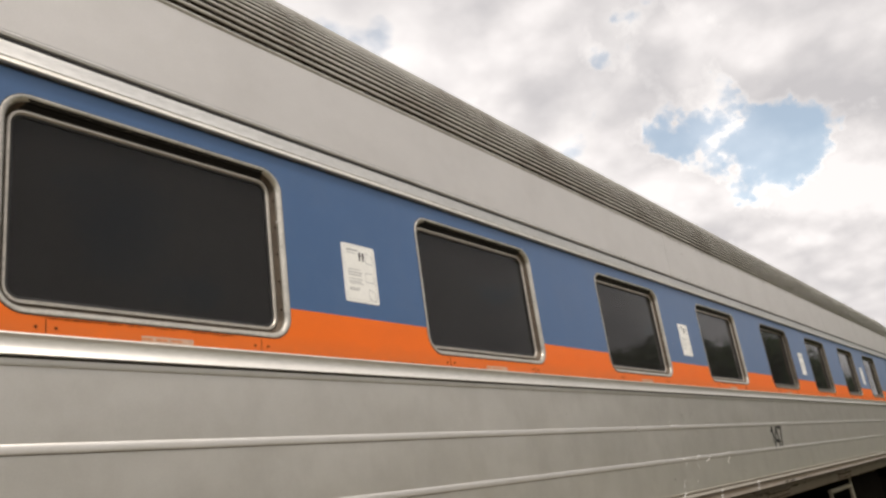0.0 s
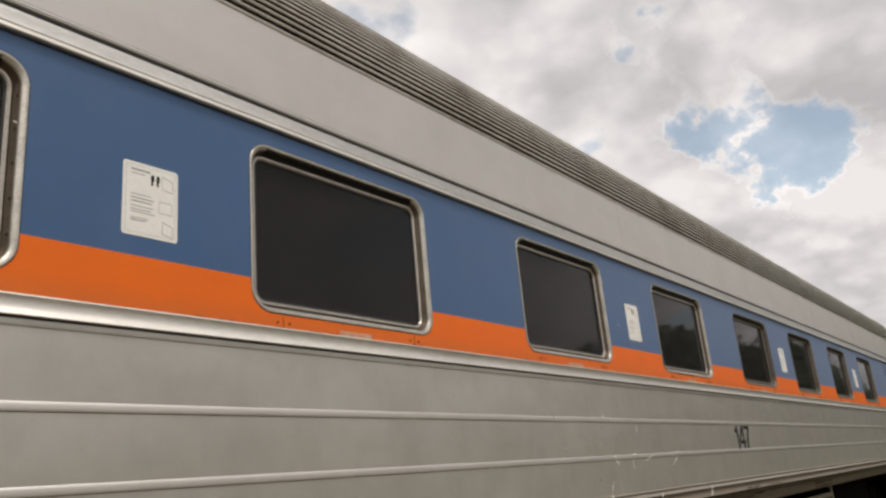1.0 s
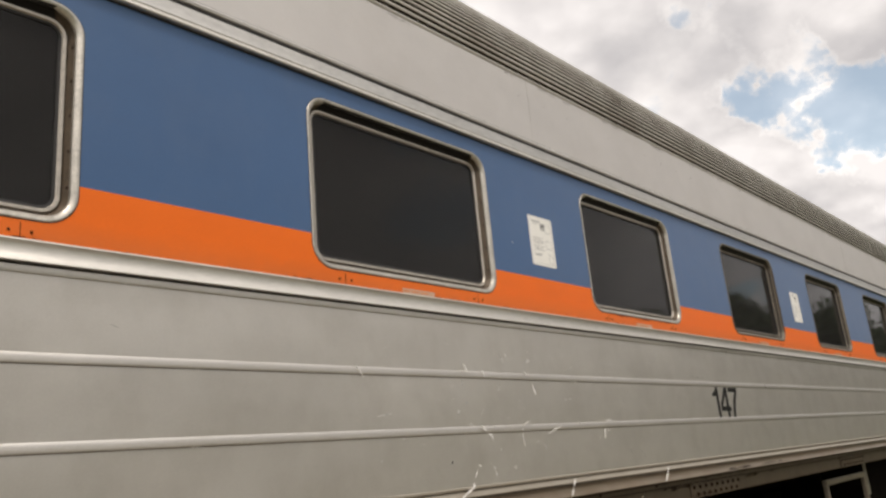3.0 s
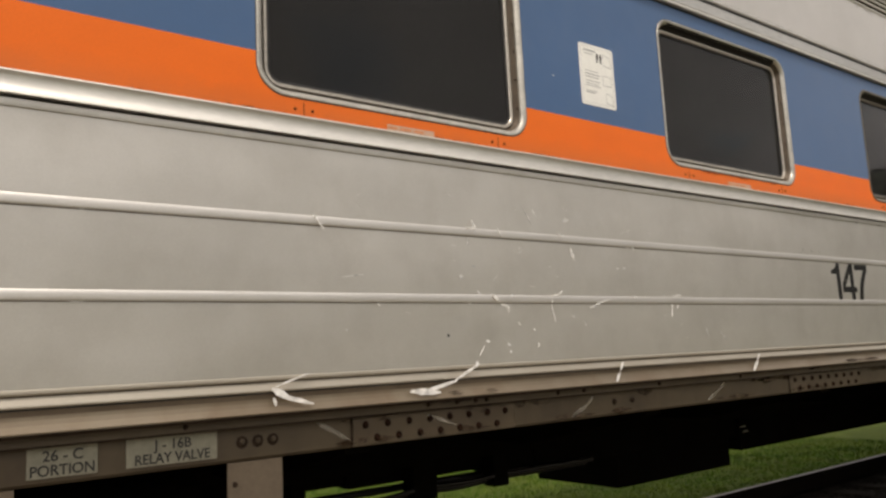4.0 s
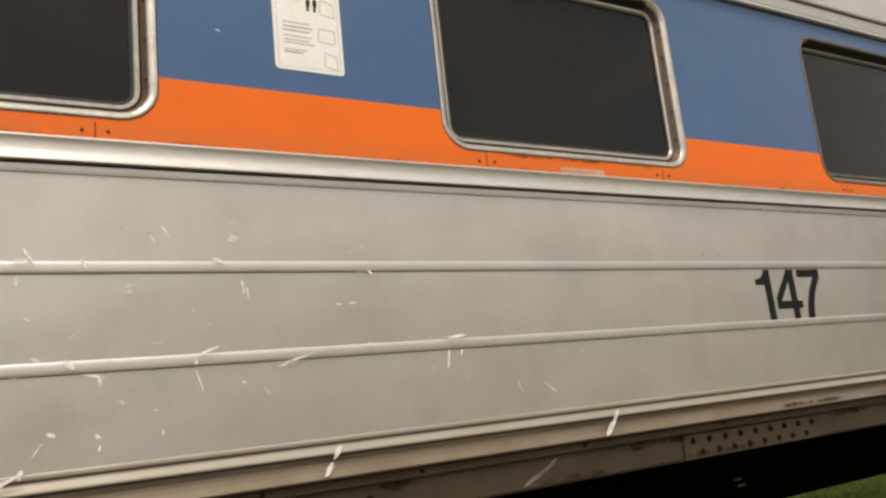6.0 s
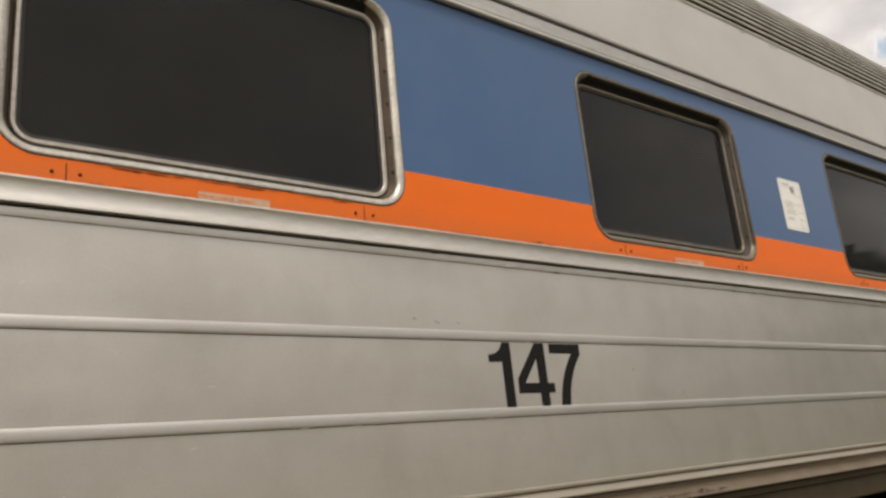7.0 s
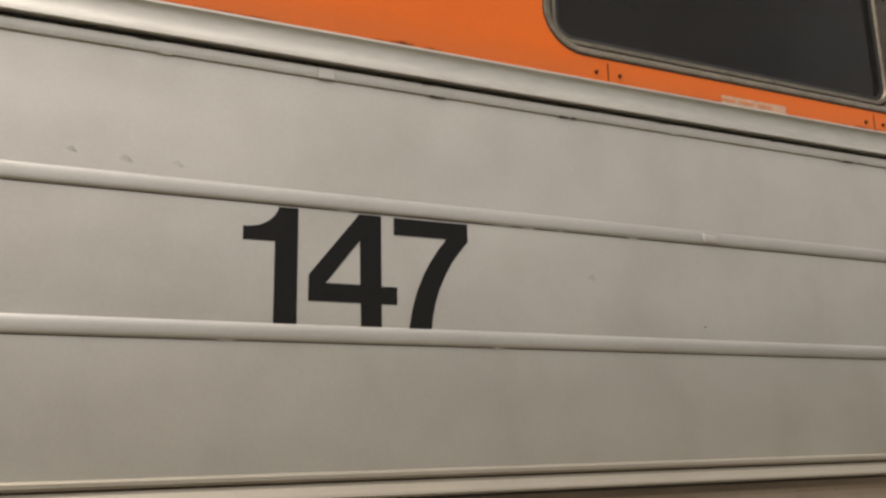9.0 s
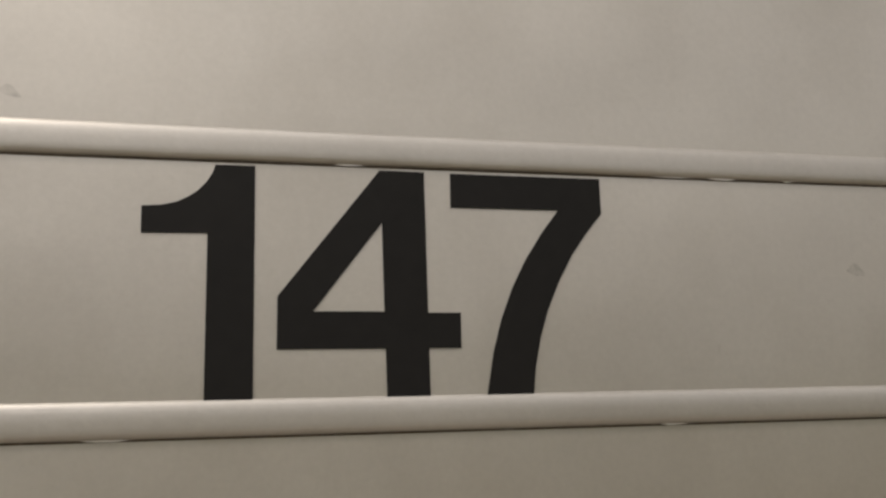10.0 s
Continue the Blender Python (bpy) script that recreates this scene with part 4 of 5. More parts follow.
MARKS = [
    # x, z, dx, dz, width, front
    (-3.515, 0.242, 0.016, -0.018, 0.009, -0.0112), (-3.500, 0.222, 0.022, -0.026, 0.005, -0.0112), (-2.892, 0.268, 0.020, -0.034, 0.006, -0.0112),
    (-2.912, 0.236, 0.030, 0.004, 0.008, -0.0115), (-2.905, 0.206, 0.002, -0.030, 0.006, -0.001), (-2.770, 0.243, 0.014, -0.030, 0.007, -0.0112),
    (-2.62, 0.318, 0.030, -0.042, 0.004, -0.001), (-2.46, 0.245, 0.030, -0.012, 0.008, -0.0112), (-2.425, 0.300, 0.026, -0.006, 0.009, -0.001),
    (-2.385, 0.190, 0.004, -0.038, 0.007, -0.001), (-2.89, 0.106, 0.014, -0.008, 0.008, -0.001), (-2.95, 0.068, 0.014, -0.008, 0.012, -0.001),
    (-2.875, 0.014, 0.020, -0.012, 0.009, -0.001), (-2.812, 0.004, 0.026, -0.022, 0.012, -0.0112), (-2.768, -0.030, 0.050, -0.010, 0.007, -0.001),
    (-2.735, -0.036, 0.006, -0.026, 0.006, -0.001), (-2.51, -0.002, 0.055, 0.020, 0.007, -0.0112), (-2.512, -0.034, 0.016, -0.060, 0.005, -0.001),
    (-2.30, -0.042, 0.050, 0.006, 0.007, -0.001), (-2.04, 0.004, 0.018, -0.008, 0.008, -0.0112), (-1.785, 0.006, 0.070, 0.006, 0.008, -0.0112),
    (-1.775, -0.028, -0.010, -0.054, 0.006, -0.001), (-1.73, -0.030, -0.006, -0.02, 0.004, -0.001), (-2.845, -0.158, 0.018, -0.006, 0.009, -0.001),
    (-2.745, -0.170, 0.014, -0.008, 0.009, -0.001), (-2.855, -0.178, -0.020, -0.030, 0.004, -0.001), (-2.895, -0.228, -0.006, -0.022, 0.011, -0.008),
    (-2.90, -0.238, -0.120, -0.056, 0.009, -0.0185), (-3.00, -0.288, -0.150, -0.032, 0.012, -0.0195), (-3.190, -0.312, 0.120, -0.010, 0.018, -0.0212),
    (-3.665, -0.276, 0.050, -0.022, 0.015, -0.0212), (-3.655, -0.290, 0.120, -0.036, 0.013, -0.0212), (-3.545, -0.236, -0.110, -0.034, 0.005, -0.0185),
    (-3.660, -0.300, 0.006, -0.024, 0.009, -0.0212), (-2.150, -0.262, -0.022, -0.034, 0.012, -0.0185), (-2.178, -0.302, -0.022, -0.034, 0.014, -0.0212),
    (-1.165, -0.262, -0.024, -0.034, 0.012, -0.0185), (-1.190, -0.296, -0.040, -0.044, 0.020, -0.0212), (-2.285, -0.385, -0.050, -0.040, 0.012, 0.0285),
    (-2.330, -0.420, -0.085, -0.038, 0.018, 0.0285), (-1.395, -0.382, -0.060, -0.036, 0.012, 0.0285), (-1.450, -0.415, -0.090, -0.040, 0.016, 0.0285), (-3.50, -0.385, 0.11, -0.060, 0.014, 0.0285), (-3.10, -0.392, 0.12, -0.045, 0.013, 0.0205),
]
for n, (x, z, dx, dz, w, y) in enumerate(MARKS):
    scuff(x, z, dx, dz, w, y - 0.00004 * n)
FINE_MARKS = [
    (-3.416, 0.052, 0.091, 0.013, 0.004),
    (-2.128, 0.119, 0.02, -0.002, 0.006),
    (-2.086, 0.12, 0.023, 0.0, 0.007),
    (-2.408, 0.308, 0.02, -0.01, 0.008),
    (-2.582, 0.33, 0.019, -0.03, 0.005),
    (-2.373, 0.181, 0.003, -0.042, 0.005),
    (-2.287, -0.035, 0.103, 0.026, 0.005),
    (-1.541, -0.139, 0.016, -0.039, 0.004),
    (-1.436, -0.15, 0.045, -0.038, 0.004),
    (-3.408, -0.111, 0.009, -0.002, 0.007),
    (-2.339, -0.093, 0.012, -0.021, 0.005),
    (-3.293, -0.032, 0.013, -0.005, 0.006),
    (-2.399, -0.072, 0.011, -0.008, 0.007),
]
for n, (x, z, dx, dz, w) in enumerate(FINE_MARKS):
    on_bead = min(abs(z - 0.222), abs(z + 0.014), abs(z + dz - 0.222), abs(z + dz + 0.014)) < 0.022
    scuff(x, z, dx, dz, w, (-0.0062 if on_bead else -0.0008) - 0.00004 * n, n=4)
FAINT = surface("faint_scratch", (0.66, 0.635, 0.59), 0.45, 0.3, vary=0.1, scale=40)
for _ in range(15):
    x, z = rng.uniform(-3.2, -1.6), rng.choice((rng.uniform(-0.21, -0.04), rng.uniform(0.01, 0.2), rng.gauss(-0.014, 0.02), rng.gauss(0.2215, 0.02)))
    scuff(x, z, rng.uniform(-0.012, 0.014), rng.uniform(-0.016, 0.006), rng.uniform(0.004, 0.008), -0.0075, n=3)
for _ in range(30):
    x, z = rng.uniform(-3.6, -1.2), rng.choice((rng.uniform(-0.22, -0.03), rng.uniform(0.01, 0.2), rng.uniform(0.24, 0.36)))
    a = rng.uniform(-0.9, 0.9)
    d = rng.uniform(0.008, 0.035)
    pts = [(x, z + G), (x + d * math.cos(a), z + d * math.sin(a) + G), (x + d * math.cos(a) - 0.002, z + d * math.sin(a) + 0.0025 + G), (x - 0.001, z + 0.002 + G)]
    part("scratch", thin(pts, -0.0008), FAINT, coach)
for x, z, r in ((-3.011, -0.137, 0.0055), (0.62, 0.03, 0.002)):
    bm = bmesh.new()
    tube(bm, (x, 0.001, z + G), (x, -0.0012, z + G), r, r * 0.8, 9)
    part("paint_chip", bm, VINYL, coach)
for x, z in ((-2.42, 0.893), (-6.566, 1.089), (-6.536, 1.095)):
    scuff(x, z, 0.014, -0.002, 0.004)

CHIP = surface("chipped_edge", (0.16, 0.14, 0.12), 0.7, 0.2, vary=0.3, scale=60)
for n in range(84):
    x, z = rng.uniform(-5.5, 2.2) if n < 60 else rng.uniform(-0.55, 0.55), rng.choice((0.2350, 0.2085, -0.0006, -0.0272, 0.4530, 0.4725))
    d, w = rng.uniform(0.006, 0.045), rng.uniform(0.0008, 0.0022)
    pts = [(x, z), (x + d * 0.3, z - w * rng.uniform(0.3, 1)), (x + d * 0.7, z - w * rng.uniform(0.3, 1)), (x + d, z + 0.0002), (x + d * 0.6, z + w * rng.uniform(0.2, 0.8)), (x + d * 0.25, z + w * rng.uniform(0.2, 0.8))]
    part("edge_chip", thin([(a, b + G) for a, b in pts], -0.0062 if z > 0.4 else -0.0022, 0.001), CHIP if rng.random() < 0.55 else FAINT, coach)
# dents are flat dark marks, their shading put into the colour
DENT = surface("smudged_dent", (0.38, 0.36, 0.335), 0.5, 0.6, vary=0.15, scale=50)
broken(DENT, 60.0, 0.30, 0.75, 0.4)
for x, z, dx, dz, w in ((-0.542, 0.262, 0.024, -0.006, 0.009), (-0.460, 0.263, 0.020, -0.006, 0.008), (-4.45, 0.33, 0.03, -0.01, 0.004), (0.335, 0.118, 0.022, -0.004, 0.010), (-0.62, 0.268, 0.018, -0.004, 0.007)):
    left = [(x + dx * u, z + dz * u + w * math.sin(math.pi * u) ** 1.5) for u in (0, 0.2, 0.4, 0.6, 0.8, 1)]
    right = [(x + dx * u, z + dz * u - 0.3 * w * math.sin(math.pi * u)) for u in (0.8, 0.6, 0.4, 0.2)]
    part("dent_mark", thin([(a, b + G) for a, b in left + right], -0.0005), DENT, coach)
part("bead_kink", boxed(0.630, 0.676, -0.0068, -0.001, 0.2100 + G, 0.2345 + G, bevel=0.0045, segments=3), SILVER, coach, "small kink in the bead", smooth=True)
part("lip_patch", boxed(-0.222, -0.188, -0.0072, -0.002, 0.4515 + G, 0.4742 + G, bevel=0.002, segments=1), SILVER, coach, "torn edge of the belt lip")

# ---- underframe ----
for x0, x1 in ((-4.43, -4.30), (-3.775, -3.612)):
    pts = [(x0, -0.472), (x1, -0.472), (x1, -0.60), (x1 - 0.03, -0.632), (x0 + 0.03, -0.632), (x0, -0.60)]
    f = part("sill_flap", slab([(a, b + G) for a, b in pts], 0.034, 0.042), TAN, coach, "tan painted hanging plate with clipped corners")
    bm = bmesh.new()
    tube(bm, (x0 + 0.02, 0.035, -0.53 + G), (x0 + 0.02, 0.028, -0.53 + G), 0.008, 0.006, 8)
    part("bolt", bm, RUST, f)


def tank(x0, x1, y, z, r):
    """A reservoir lying along the coach, with domed ends."""
    bm = bmesh.new()
    prof = [(0.0, 0.25), (0.03, 0.6), (0.08, 0.88), (0.15, 1.0)]
    stations = [(x0 + a * r * 2, b * r) for a, b in prof] + [(x1 - a * r * 2, b * r) for a, b in reversed(prof)]
    loops = [[bm.verts.new((x, y + rr * math.cos(2 * math.pi * k / 20), z + rr * math.sin(2 * math.pi * k / 20))) for k in range(20)] for x, rr in stations]
    for a, b in zip(loops, loops[1:]):
        for k in range(20):
            bm.faces.new((a[k], a[(k + 1) % 20], b[(k + 1) % 20], b[k]))
    bm.faces.new(list(reversed(loops[0])))
    bm.faces.new(loops[-1])
    bmesh.ops.recalc_face_normals(bm, faces=bm.faces)
    return bm


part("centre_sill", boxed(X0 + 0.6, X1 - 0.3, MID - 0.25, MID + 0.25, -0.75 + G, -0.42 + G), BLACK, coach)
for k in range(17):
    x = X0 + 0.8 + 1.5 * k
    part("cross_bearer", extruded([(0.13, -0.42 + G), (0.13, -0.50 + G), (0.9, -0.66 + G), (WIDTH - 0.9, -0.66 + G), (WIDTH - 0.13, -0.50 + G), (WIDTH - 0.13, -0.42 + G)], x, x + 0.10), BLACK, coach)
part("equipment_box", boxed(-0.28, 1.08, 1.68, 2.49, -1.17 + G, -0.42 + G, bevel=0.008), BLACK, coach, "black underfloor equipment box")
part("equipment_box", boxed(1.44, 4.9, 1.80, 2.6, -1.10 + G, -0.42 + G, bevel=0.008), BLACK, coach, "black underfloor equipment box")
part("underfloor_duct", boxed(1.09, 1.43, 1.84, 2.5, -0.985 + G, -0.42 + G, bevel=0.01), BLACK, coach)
for x, z in ((1.445, -0.905), (1.475, -0.948)):
    part("box_latch", boxed(x, x + 0.07, 1.788, 1.799, z - 0.007 + G, z + 0.007 + G, bevel=0.003, segments=1), LABEL, coach, "small pale latch")
part("air_reservoir", tank(-6.0, -3.72, 0.42, -0.69 + G, 0.2), BLACK, coach, "black air reservoir", smooth=True)
STAINED = surface("run_rust", (0.045, 0.024, 0.012), 0.9, 0.0, vary=0.4, scale=30, spec=0.1)
broken(STAINED, 22.0, 0.42, 0.72, 0.6)
for n in range(46):
    x, d = (rng.uniform(-5.2, -4.7) if n % 5 == 0 else rng.uniform(-3.6, 0.6)), rng.uniform(0.05, 0.34)
    z, w, y = ((-0.3535, 0.012, 0.0096), (-0.3275, 0.010, -0.0196), (-0.388, 0.020, 0.0205), (-0.453, 0.016, 0.0205))[n % 4]
    top = [(x + d * u, z + w * (0.35 + 0.65 * rng.random()) * math.sin(math.pi * min(1, u + 0.04))) for u in (0, 0.15, 0.3, 0.45, 0.6, 0.75, 0.9, 1)]
    low = [(x + d * u, z - w * (0.3 + 0.7 * rng.random()) * math.sin(math.pi * min(1, u + 0.04))) for u in (0.95, 0.8, 0.65, 0.5, 0.35, 0.2, 0.05)]
    part("rust_stain", thin([(a, b + G) for a, b in top + low], y - 0.00008 * n, y + 0.004), STAINED, coach)
WASHED = surface("washed_rust", (0.085, 0.030, 0.012), 0.85, 0.0, vary=0.4, scale=40, spec=0.1)
broken(WASHED, 26.0, 0.40, 0.74, 0.6)
for n in range(84):
    # rust washed down along the foot of the orange stripe and under the window frames
    under = n % 3 == 0
    c = WINDOWS[3 + n % 6]
    x = c + rng.uniform(-0.50, 0.34) if under else rng.uniform(-6.5, 4.5)
    d, w = rng.uniform(0.04, 0.20), rng.uniform(0.002, 0.008)
    z = 0.5995 if under else 0.5505
    s = -1 if under else 1
    edge = [(x + d * u, z + s * w * (0.3 + 0.7 * rng.random()) * math.sin(math.pi * (0.1 + 0.8 * u))) for u in (0, 0.12, 0.27, 0.4, 0.55, 0.7, 0.86, 1)]
    part("rust_stain", thin([(a, b + G) for a, b in [(x, z), *edge, (x + d, z)]], -0.0008 - 0.00001 * n), WASHED, coach)
for n in range(22):
    x, d, w = rng.uniform(-3.4, 4.5), rng.uniform(0.04, 0.16), rng.uniform(0.004, 0.011)
    z = EAVE - 0.006
    pts = [(x, z), (x + d * 0.2, z - w * rng.random()), (x + d * 0.45, z - w), (x + d * 0.7, z - w * rng.random()), (x + d, z - 0.001), (x + d * 0.9, z + 0.006), (x + d * 0.1, z + 0.006)]
    part("eave_stain", thin([(a, b + G) for a, b in pts], -0.0009 - 0.00005 * n), STAINED, coach)
tag = bmesh.new()
tube(tag, (-3.90, 0.222, -0.675 + G), (-3.90, 0.214, -0.675 + G), 0.013, sides=14)
part("inspection_dot", tag, YELLOW, coach, "small yellow dot")
part("inspection_tag", boxed(-3.905, -3.886, 0.205, 0.213, -0.748 + G, -0.695 + G, bevel=0.002, segments=1), WHITE, coach, "small white tag")
HANGERS = (-3.39, -2.915, -2.185, -1.66)
for y, z, r, droop in ((1.34, -0.872, 0.014, 0.030), (1.40, -0.895, 0.018, 0.045), (1.52, -0.885, 0.020, 0.0)):
    bm = bmesh.new()
    loops = []
    for s in range(57):
        x = -3.7 + 2.8 * s / 56
        gaps = [(a, b) for a, b in zip(HANGERS, HANGERS[1:]) if a <= x < b]
        sag = droop * math.sin(math.pi * (x - gaps[0][0]) / (gaps[0][1] - gaps[0][0])) if gaps else 0.0
        zz = z + G - sag * (1.0 if gaps and gaps[0][0] == HANGERS[1] else 0.35)
        loops.append([bm.verts.new((x, y + r * math.cos(math.pi * k / 4), zz + r * math.sin(math.pi * k / 4))) for k in range(8)])
    for a, b in zip(loops, loops[1:]):
        for k in range(8):
            bm.faces.new((a[k], b[k], b[(k + 1) % 8], a[(k + 1) % 8]))
    part("air_pipe", bm, PIPE, coach, smooth=True)
for x, w, low in zip(HANGERS, (0.035, 0.040, 0.078, 0.056), (0.918, 0.935, 0.938, 0.935)):
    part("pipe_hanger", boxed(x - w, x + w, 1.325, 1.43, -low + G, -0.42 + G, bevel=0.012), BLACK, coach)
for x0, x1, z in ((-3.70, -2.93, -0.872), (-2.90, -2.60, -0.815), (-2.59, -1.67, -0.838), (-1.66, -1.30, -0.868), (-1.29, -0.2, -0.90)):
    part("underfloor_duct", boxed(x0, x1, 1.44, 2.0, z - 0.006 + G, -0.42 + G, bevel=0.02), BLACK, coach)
# open tray frame of pale bars under the sill
tray = part("battery_tray", boxed(1.95, 3.15, 0.10, 0.14, -0.60 + G, -0.555 + G, bevel=0.004), DULL, coach, "open pale metal tray frame hung under the sill")
for x in (1.95, 3.11):
    part("tray_post", boxed(x, x + 0.04, 0.102, 0.138, -1.0 + G, -0.601 + G, bevel=0.004), DULL, tray)
part("tray_base", boxed(1.95, 3.15, 0.10, 0.7, -1.04 + G, -1.001 + G, bevel=0.004), BLACK, tray)
bm = bmesh.new()
tube(bm, (2.16, 0.22, -1.0 + G), (2.16, 0.22, -0.80 + G), 0.055, 0.055, 16)
tube(bm, (2.16, 0.22, -0.799 + G), (2.16, 0.22, -0.755 + G), 0.050, 0.022, 16)
part("tray_cylinder", bm, TAG, tray, "pinkish white upright cylinder", smooth=True)
part("tray_strap", boxed(3.30, 3.33, 0.13, 0.15, -0.78 + G, -0.48 + G), LABEL, tray)
for x in (1.97, 3.12):
    part("tray_hanger", boxed(x, x + 0.03, 0.15, 0.19, -0.56 + G, -0.42 + G), BLACK, tray)


WHEEL = 0.20 + 0.457


def bogie(xc):
    b = part("bogie", boxed(xc - 1.7, xc + 1.7, 0.42, 0.60, -1.15 + G, -0.92 + G, bevel=0.04), BLACK, coach, "black cast steel bogie")
    part("side_frame", boxed(xc - 1.7, xc + 1.7, WIDTH - 0.60, WIDTH - 0.42, -1.15 + G, -0.92 + G, bevel=0.04), BLACK, b)
    part("bolster", boxed(xc - 0.25, xc + 0.25, 0.42, WIDTH - 0.42, -0.95 + G, -0.66 + G, bevel=0.03), BLACK, b)
    for dx in (-1.295, 1.295):
        for y, s in ((MID - 0.78, 1), (MID + 0.78, -1)):
            bm = bmesh.new()
            tube(bm, (xc + dx, y, WHEEL), (xc + dx, y + s * 0.11, WHEEL), 0.455, 0.455, 28)
            tube(bm, (xc + dx, y + s * 0.111, WHEEL), (xc + dx, y + s * 0.14, WHEEL), 0.48, 0.48, 28)
            tube(bm, (xc + dx, y - s * 0.16, WHEEL), (xc + dx, y - s * 0.001, WHEEL), 0.13, 0.15, 14)
            part("wheel", bm, RAIL, b)
        bm = bmesh.new()
        tube(bm, (xc + dx, 0.6, WHEEL), (xc + dx, WIDTH - 0.6, WHEEL), 0.09, sides=12)
        part("axle", bm, BLACK, b)
    for dx in (-0.6, 0.6):
        bm = bmesh.new()
        for s in range(36):
            a0, a1 = s * 0.9, (s + 1) * 0.9
            tube(bm, (xc + dx + 0.09 * math.cos(a0), 0.51 + 0.09 * math.sin(a0), -0.92 + G + 0.0042 * s), (xc + dx + 0.09 * math.cos(a1), 0.51 + 0.09 * math.sin(a1), -0.92 + G + 0.0042 * (s + 1)), 0.016, sides=6)
        part("coil_spring", bm, BLACK, b)


bogie(7.38)
bogie(-10.78)
# coupler, hoses and steps at the end
part("coupler", boxed(X1 - 0.2, X1 + 0.75, MID - 0.14, MID + 0.14, -0.62 + G, -0.38 + G, bevel=0.04), RAIL, coach)
for k in range(3):
    part("entrance_step", boxed(X1 - 1.35, X1 - 0.75, 0.10, 0.42, -0.55 - 0.17 * k + G, -0.51 - 0.17 * k + G, bevel=0.004), BLACK, coach)
part("step_side", boxed(X1 - 1.40, X1 - 1.36, 0.06, 0.45, -0.92 + G, -0.42 + G), BLACK, coach)
part("end_step_iron", boxed(X1 - 0.5, X1 - 0.06, 0.12, 0.16, -0.86 + G, -0.83 + G), FRAME, coach)
part("step_lamp", boxed(X1 - 1.75, X1 - 1.66, 0.02, 0.08, -0.60 + G, -0.52 + G, bevel=0.02), WHITE, coach)
part("step_well", boxed(9.75, X1 - 1.42, 0.12, 0.75, -1.25 + G, -0.42 + G, bevel=0.02), BLACK, coach, "black step well box")
part("draft_gear", boxed(9.2, X1 - 0.1, 0.85, WIDTH - 0.85, -1.10 + G, -0.42 + G, bevel=0.03), BLACK, coach)
part("end_apron", boxed(X1 - 0.62, X1 - 0.08, 0.10, 0.70, -1.05 + G, -0.43 + G, bevel=0.03), BLACK, coach, "grimy black end apron")
part("brake_hanger", boxed(8.95, 9.45, 0.30, 0.55, -1.30 + G, -0.50 + G, bevel=0.03), BLACK, coach)
part("equipment_box", boxed(3.35, 5.55, 0.16, 0.95, -1.05 + G, -0.42 + G, bevel=0.01), BLACK, coach, "black underfloor equipment box")
part("end_collar", boxed(X1 + 0.002, X1 + 0.14, 0.02, 0.40, -0.36 + G, 1.92 + G, bevel=0.02), BLACK, coach)
# vestibule door near the end
for x in (8.62, 9.92):
    part("door_seam", boxed(x, x + 0.03, -0.003, 0.01, 0.55 + G, 1.36 + G), RUBBER, coach)
part("door_window", slab([(9.40 + a, 0.98 + G + b) for a, b in rounded(0.46, 0.52, 0.05)], -0.003, 0.004), RUBBER, coach)
part("door_window_frame", ring_sweep(0.46, 0.52, 0.05, [(0.0, 0.004), (0.0, -0.010), (0.02, -0.010), (0.02, 0.004)]), FRAME, coach, loc=(9.40, 0, 0.98 + G))
part("grab_rail", boxed(10.15, 10.19, -0.06, -0.03, 0.80 + G, 1.05 + G, bevel=0.01), WHITE, coach)
for a, b in (((9.9, 0.05), 0.05),):
    part("small_emblem", thin([(a[0] + px, a[1] + G + pz) for px, pz in rounded(0.16, 0.2, 0.03, 3)]), VINYL, coach)

# ---- the track ----
track = tagged(empty("railway_track", (0, MID, 0)), "rusty rails on old wooden sleepers", "railway track")


def rail_profile(y):
    half = [(0.036, 0.20), (0.036, 0.172), (0.010, 0.158), (0.009, 0.055), (0.070, 0.040), (0.070, 0.030)]
    return [(y + a, b) for a, b in half] + [(y - a, b) for a, b in reversed(half)]


for y in (MID - 0.7525, MID + 0.7525):
    r = part("rail", extruded(rail_profile(y), -40, 46.0), RAIL, track)
    part("railhead", boxed(-40, 46.0, y - 0.024, y + 0.024, 0.2002, 0.2018), SHINE, r, "worn bright railhead")
sleeper_bm = boxed(-0.11, 0.11, -1.25, 1.25, -0.10, 0.029, bevel=0.01, segments=1)
sleeper_me = bpy.data.meshes.new("sleeper")
sleeper_bm.to_mesh(sleeper_me)
sleeper_bm.free()
sleeper_me.materials.append(WOOD)
for k in range(112):
    place_mesh("sleeper", sleeper_me, track, loc=(-22 + 0.52 * k, MID, 0), rot=(0, 0, radians(1.6 * math.sin(k * 2.3))))


# ---- ground ----
def undulate(x, y):
    d = abs(y - MID)
    return -0.005 + 0.03 * noise.noise((x * 0.4, y * 0.4, 0.3)) * min(1, d / 4)


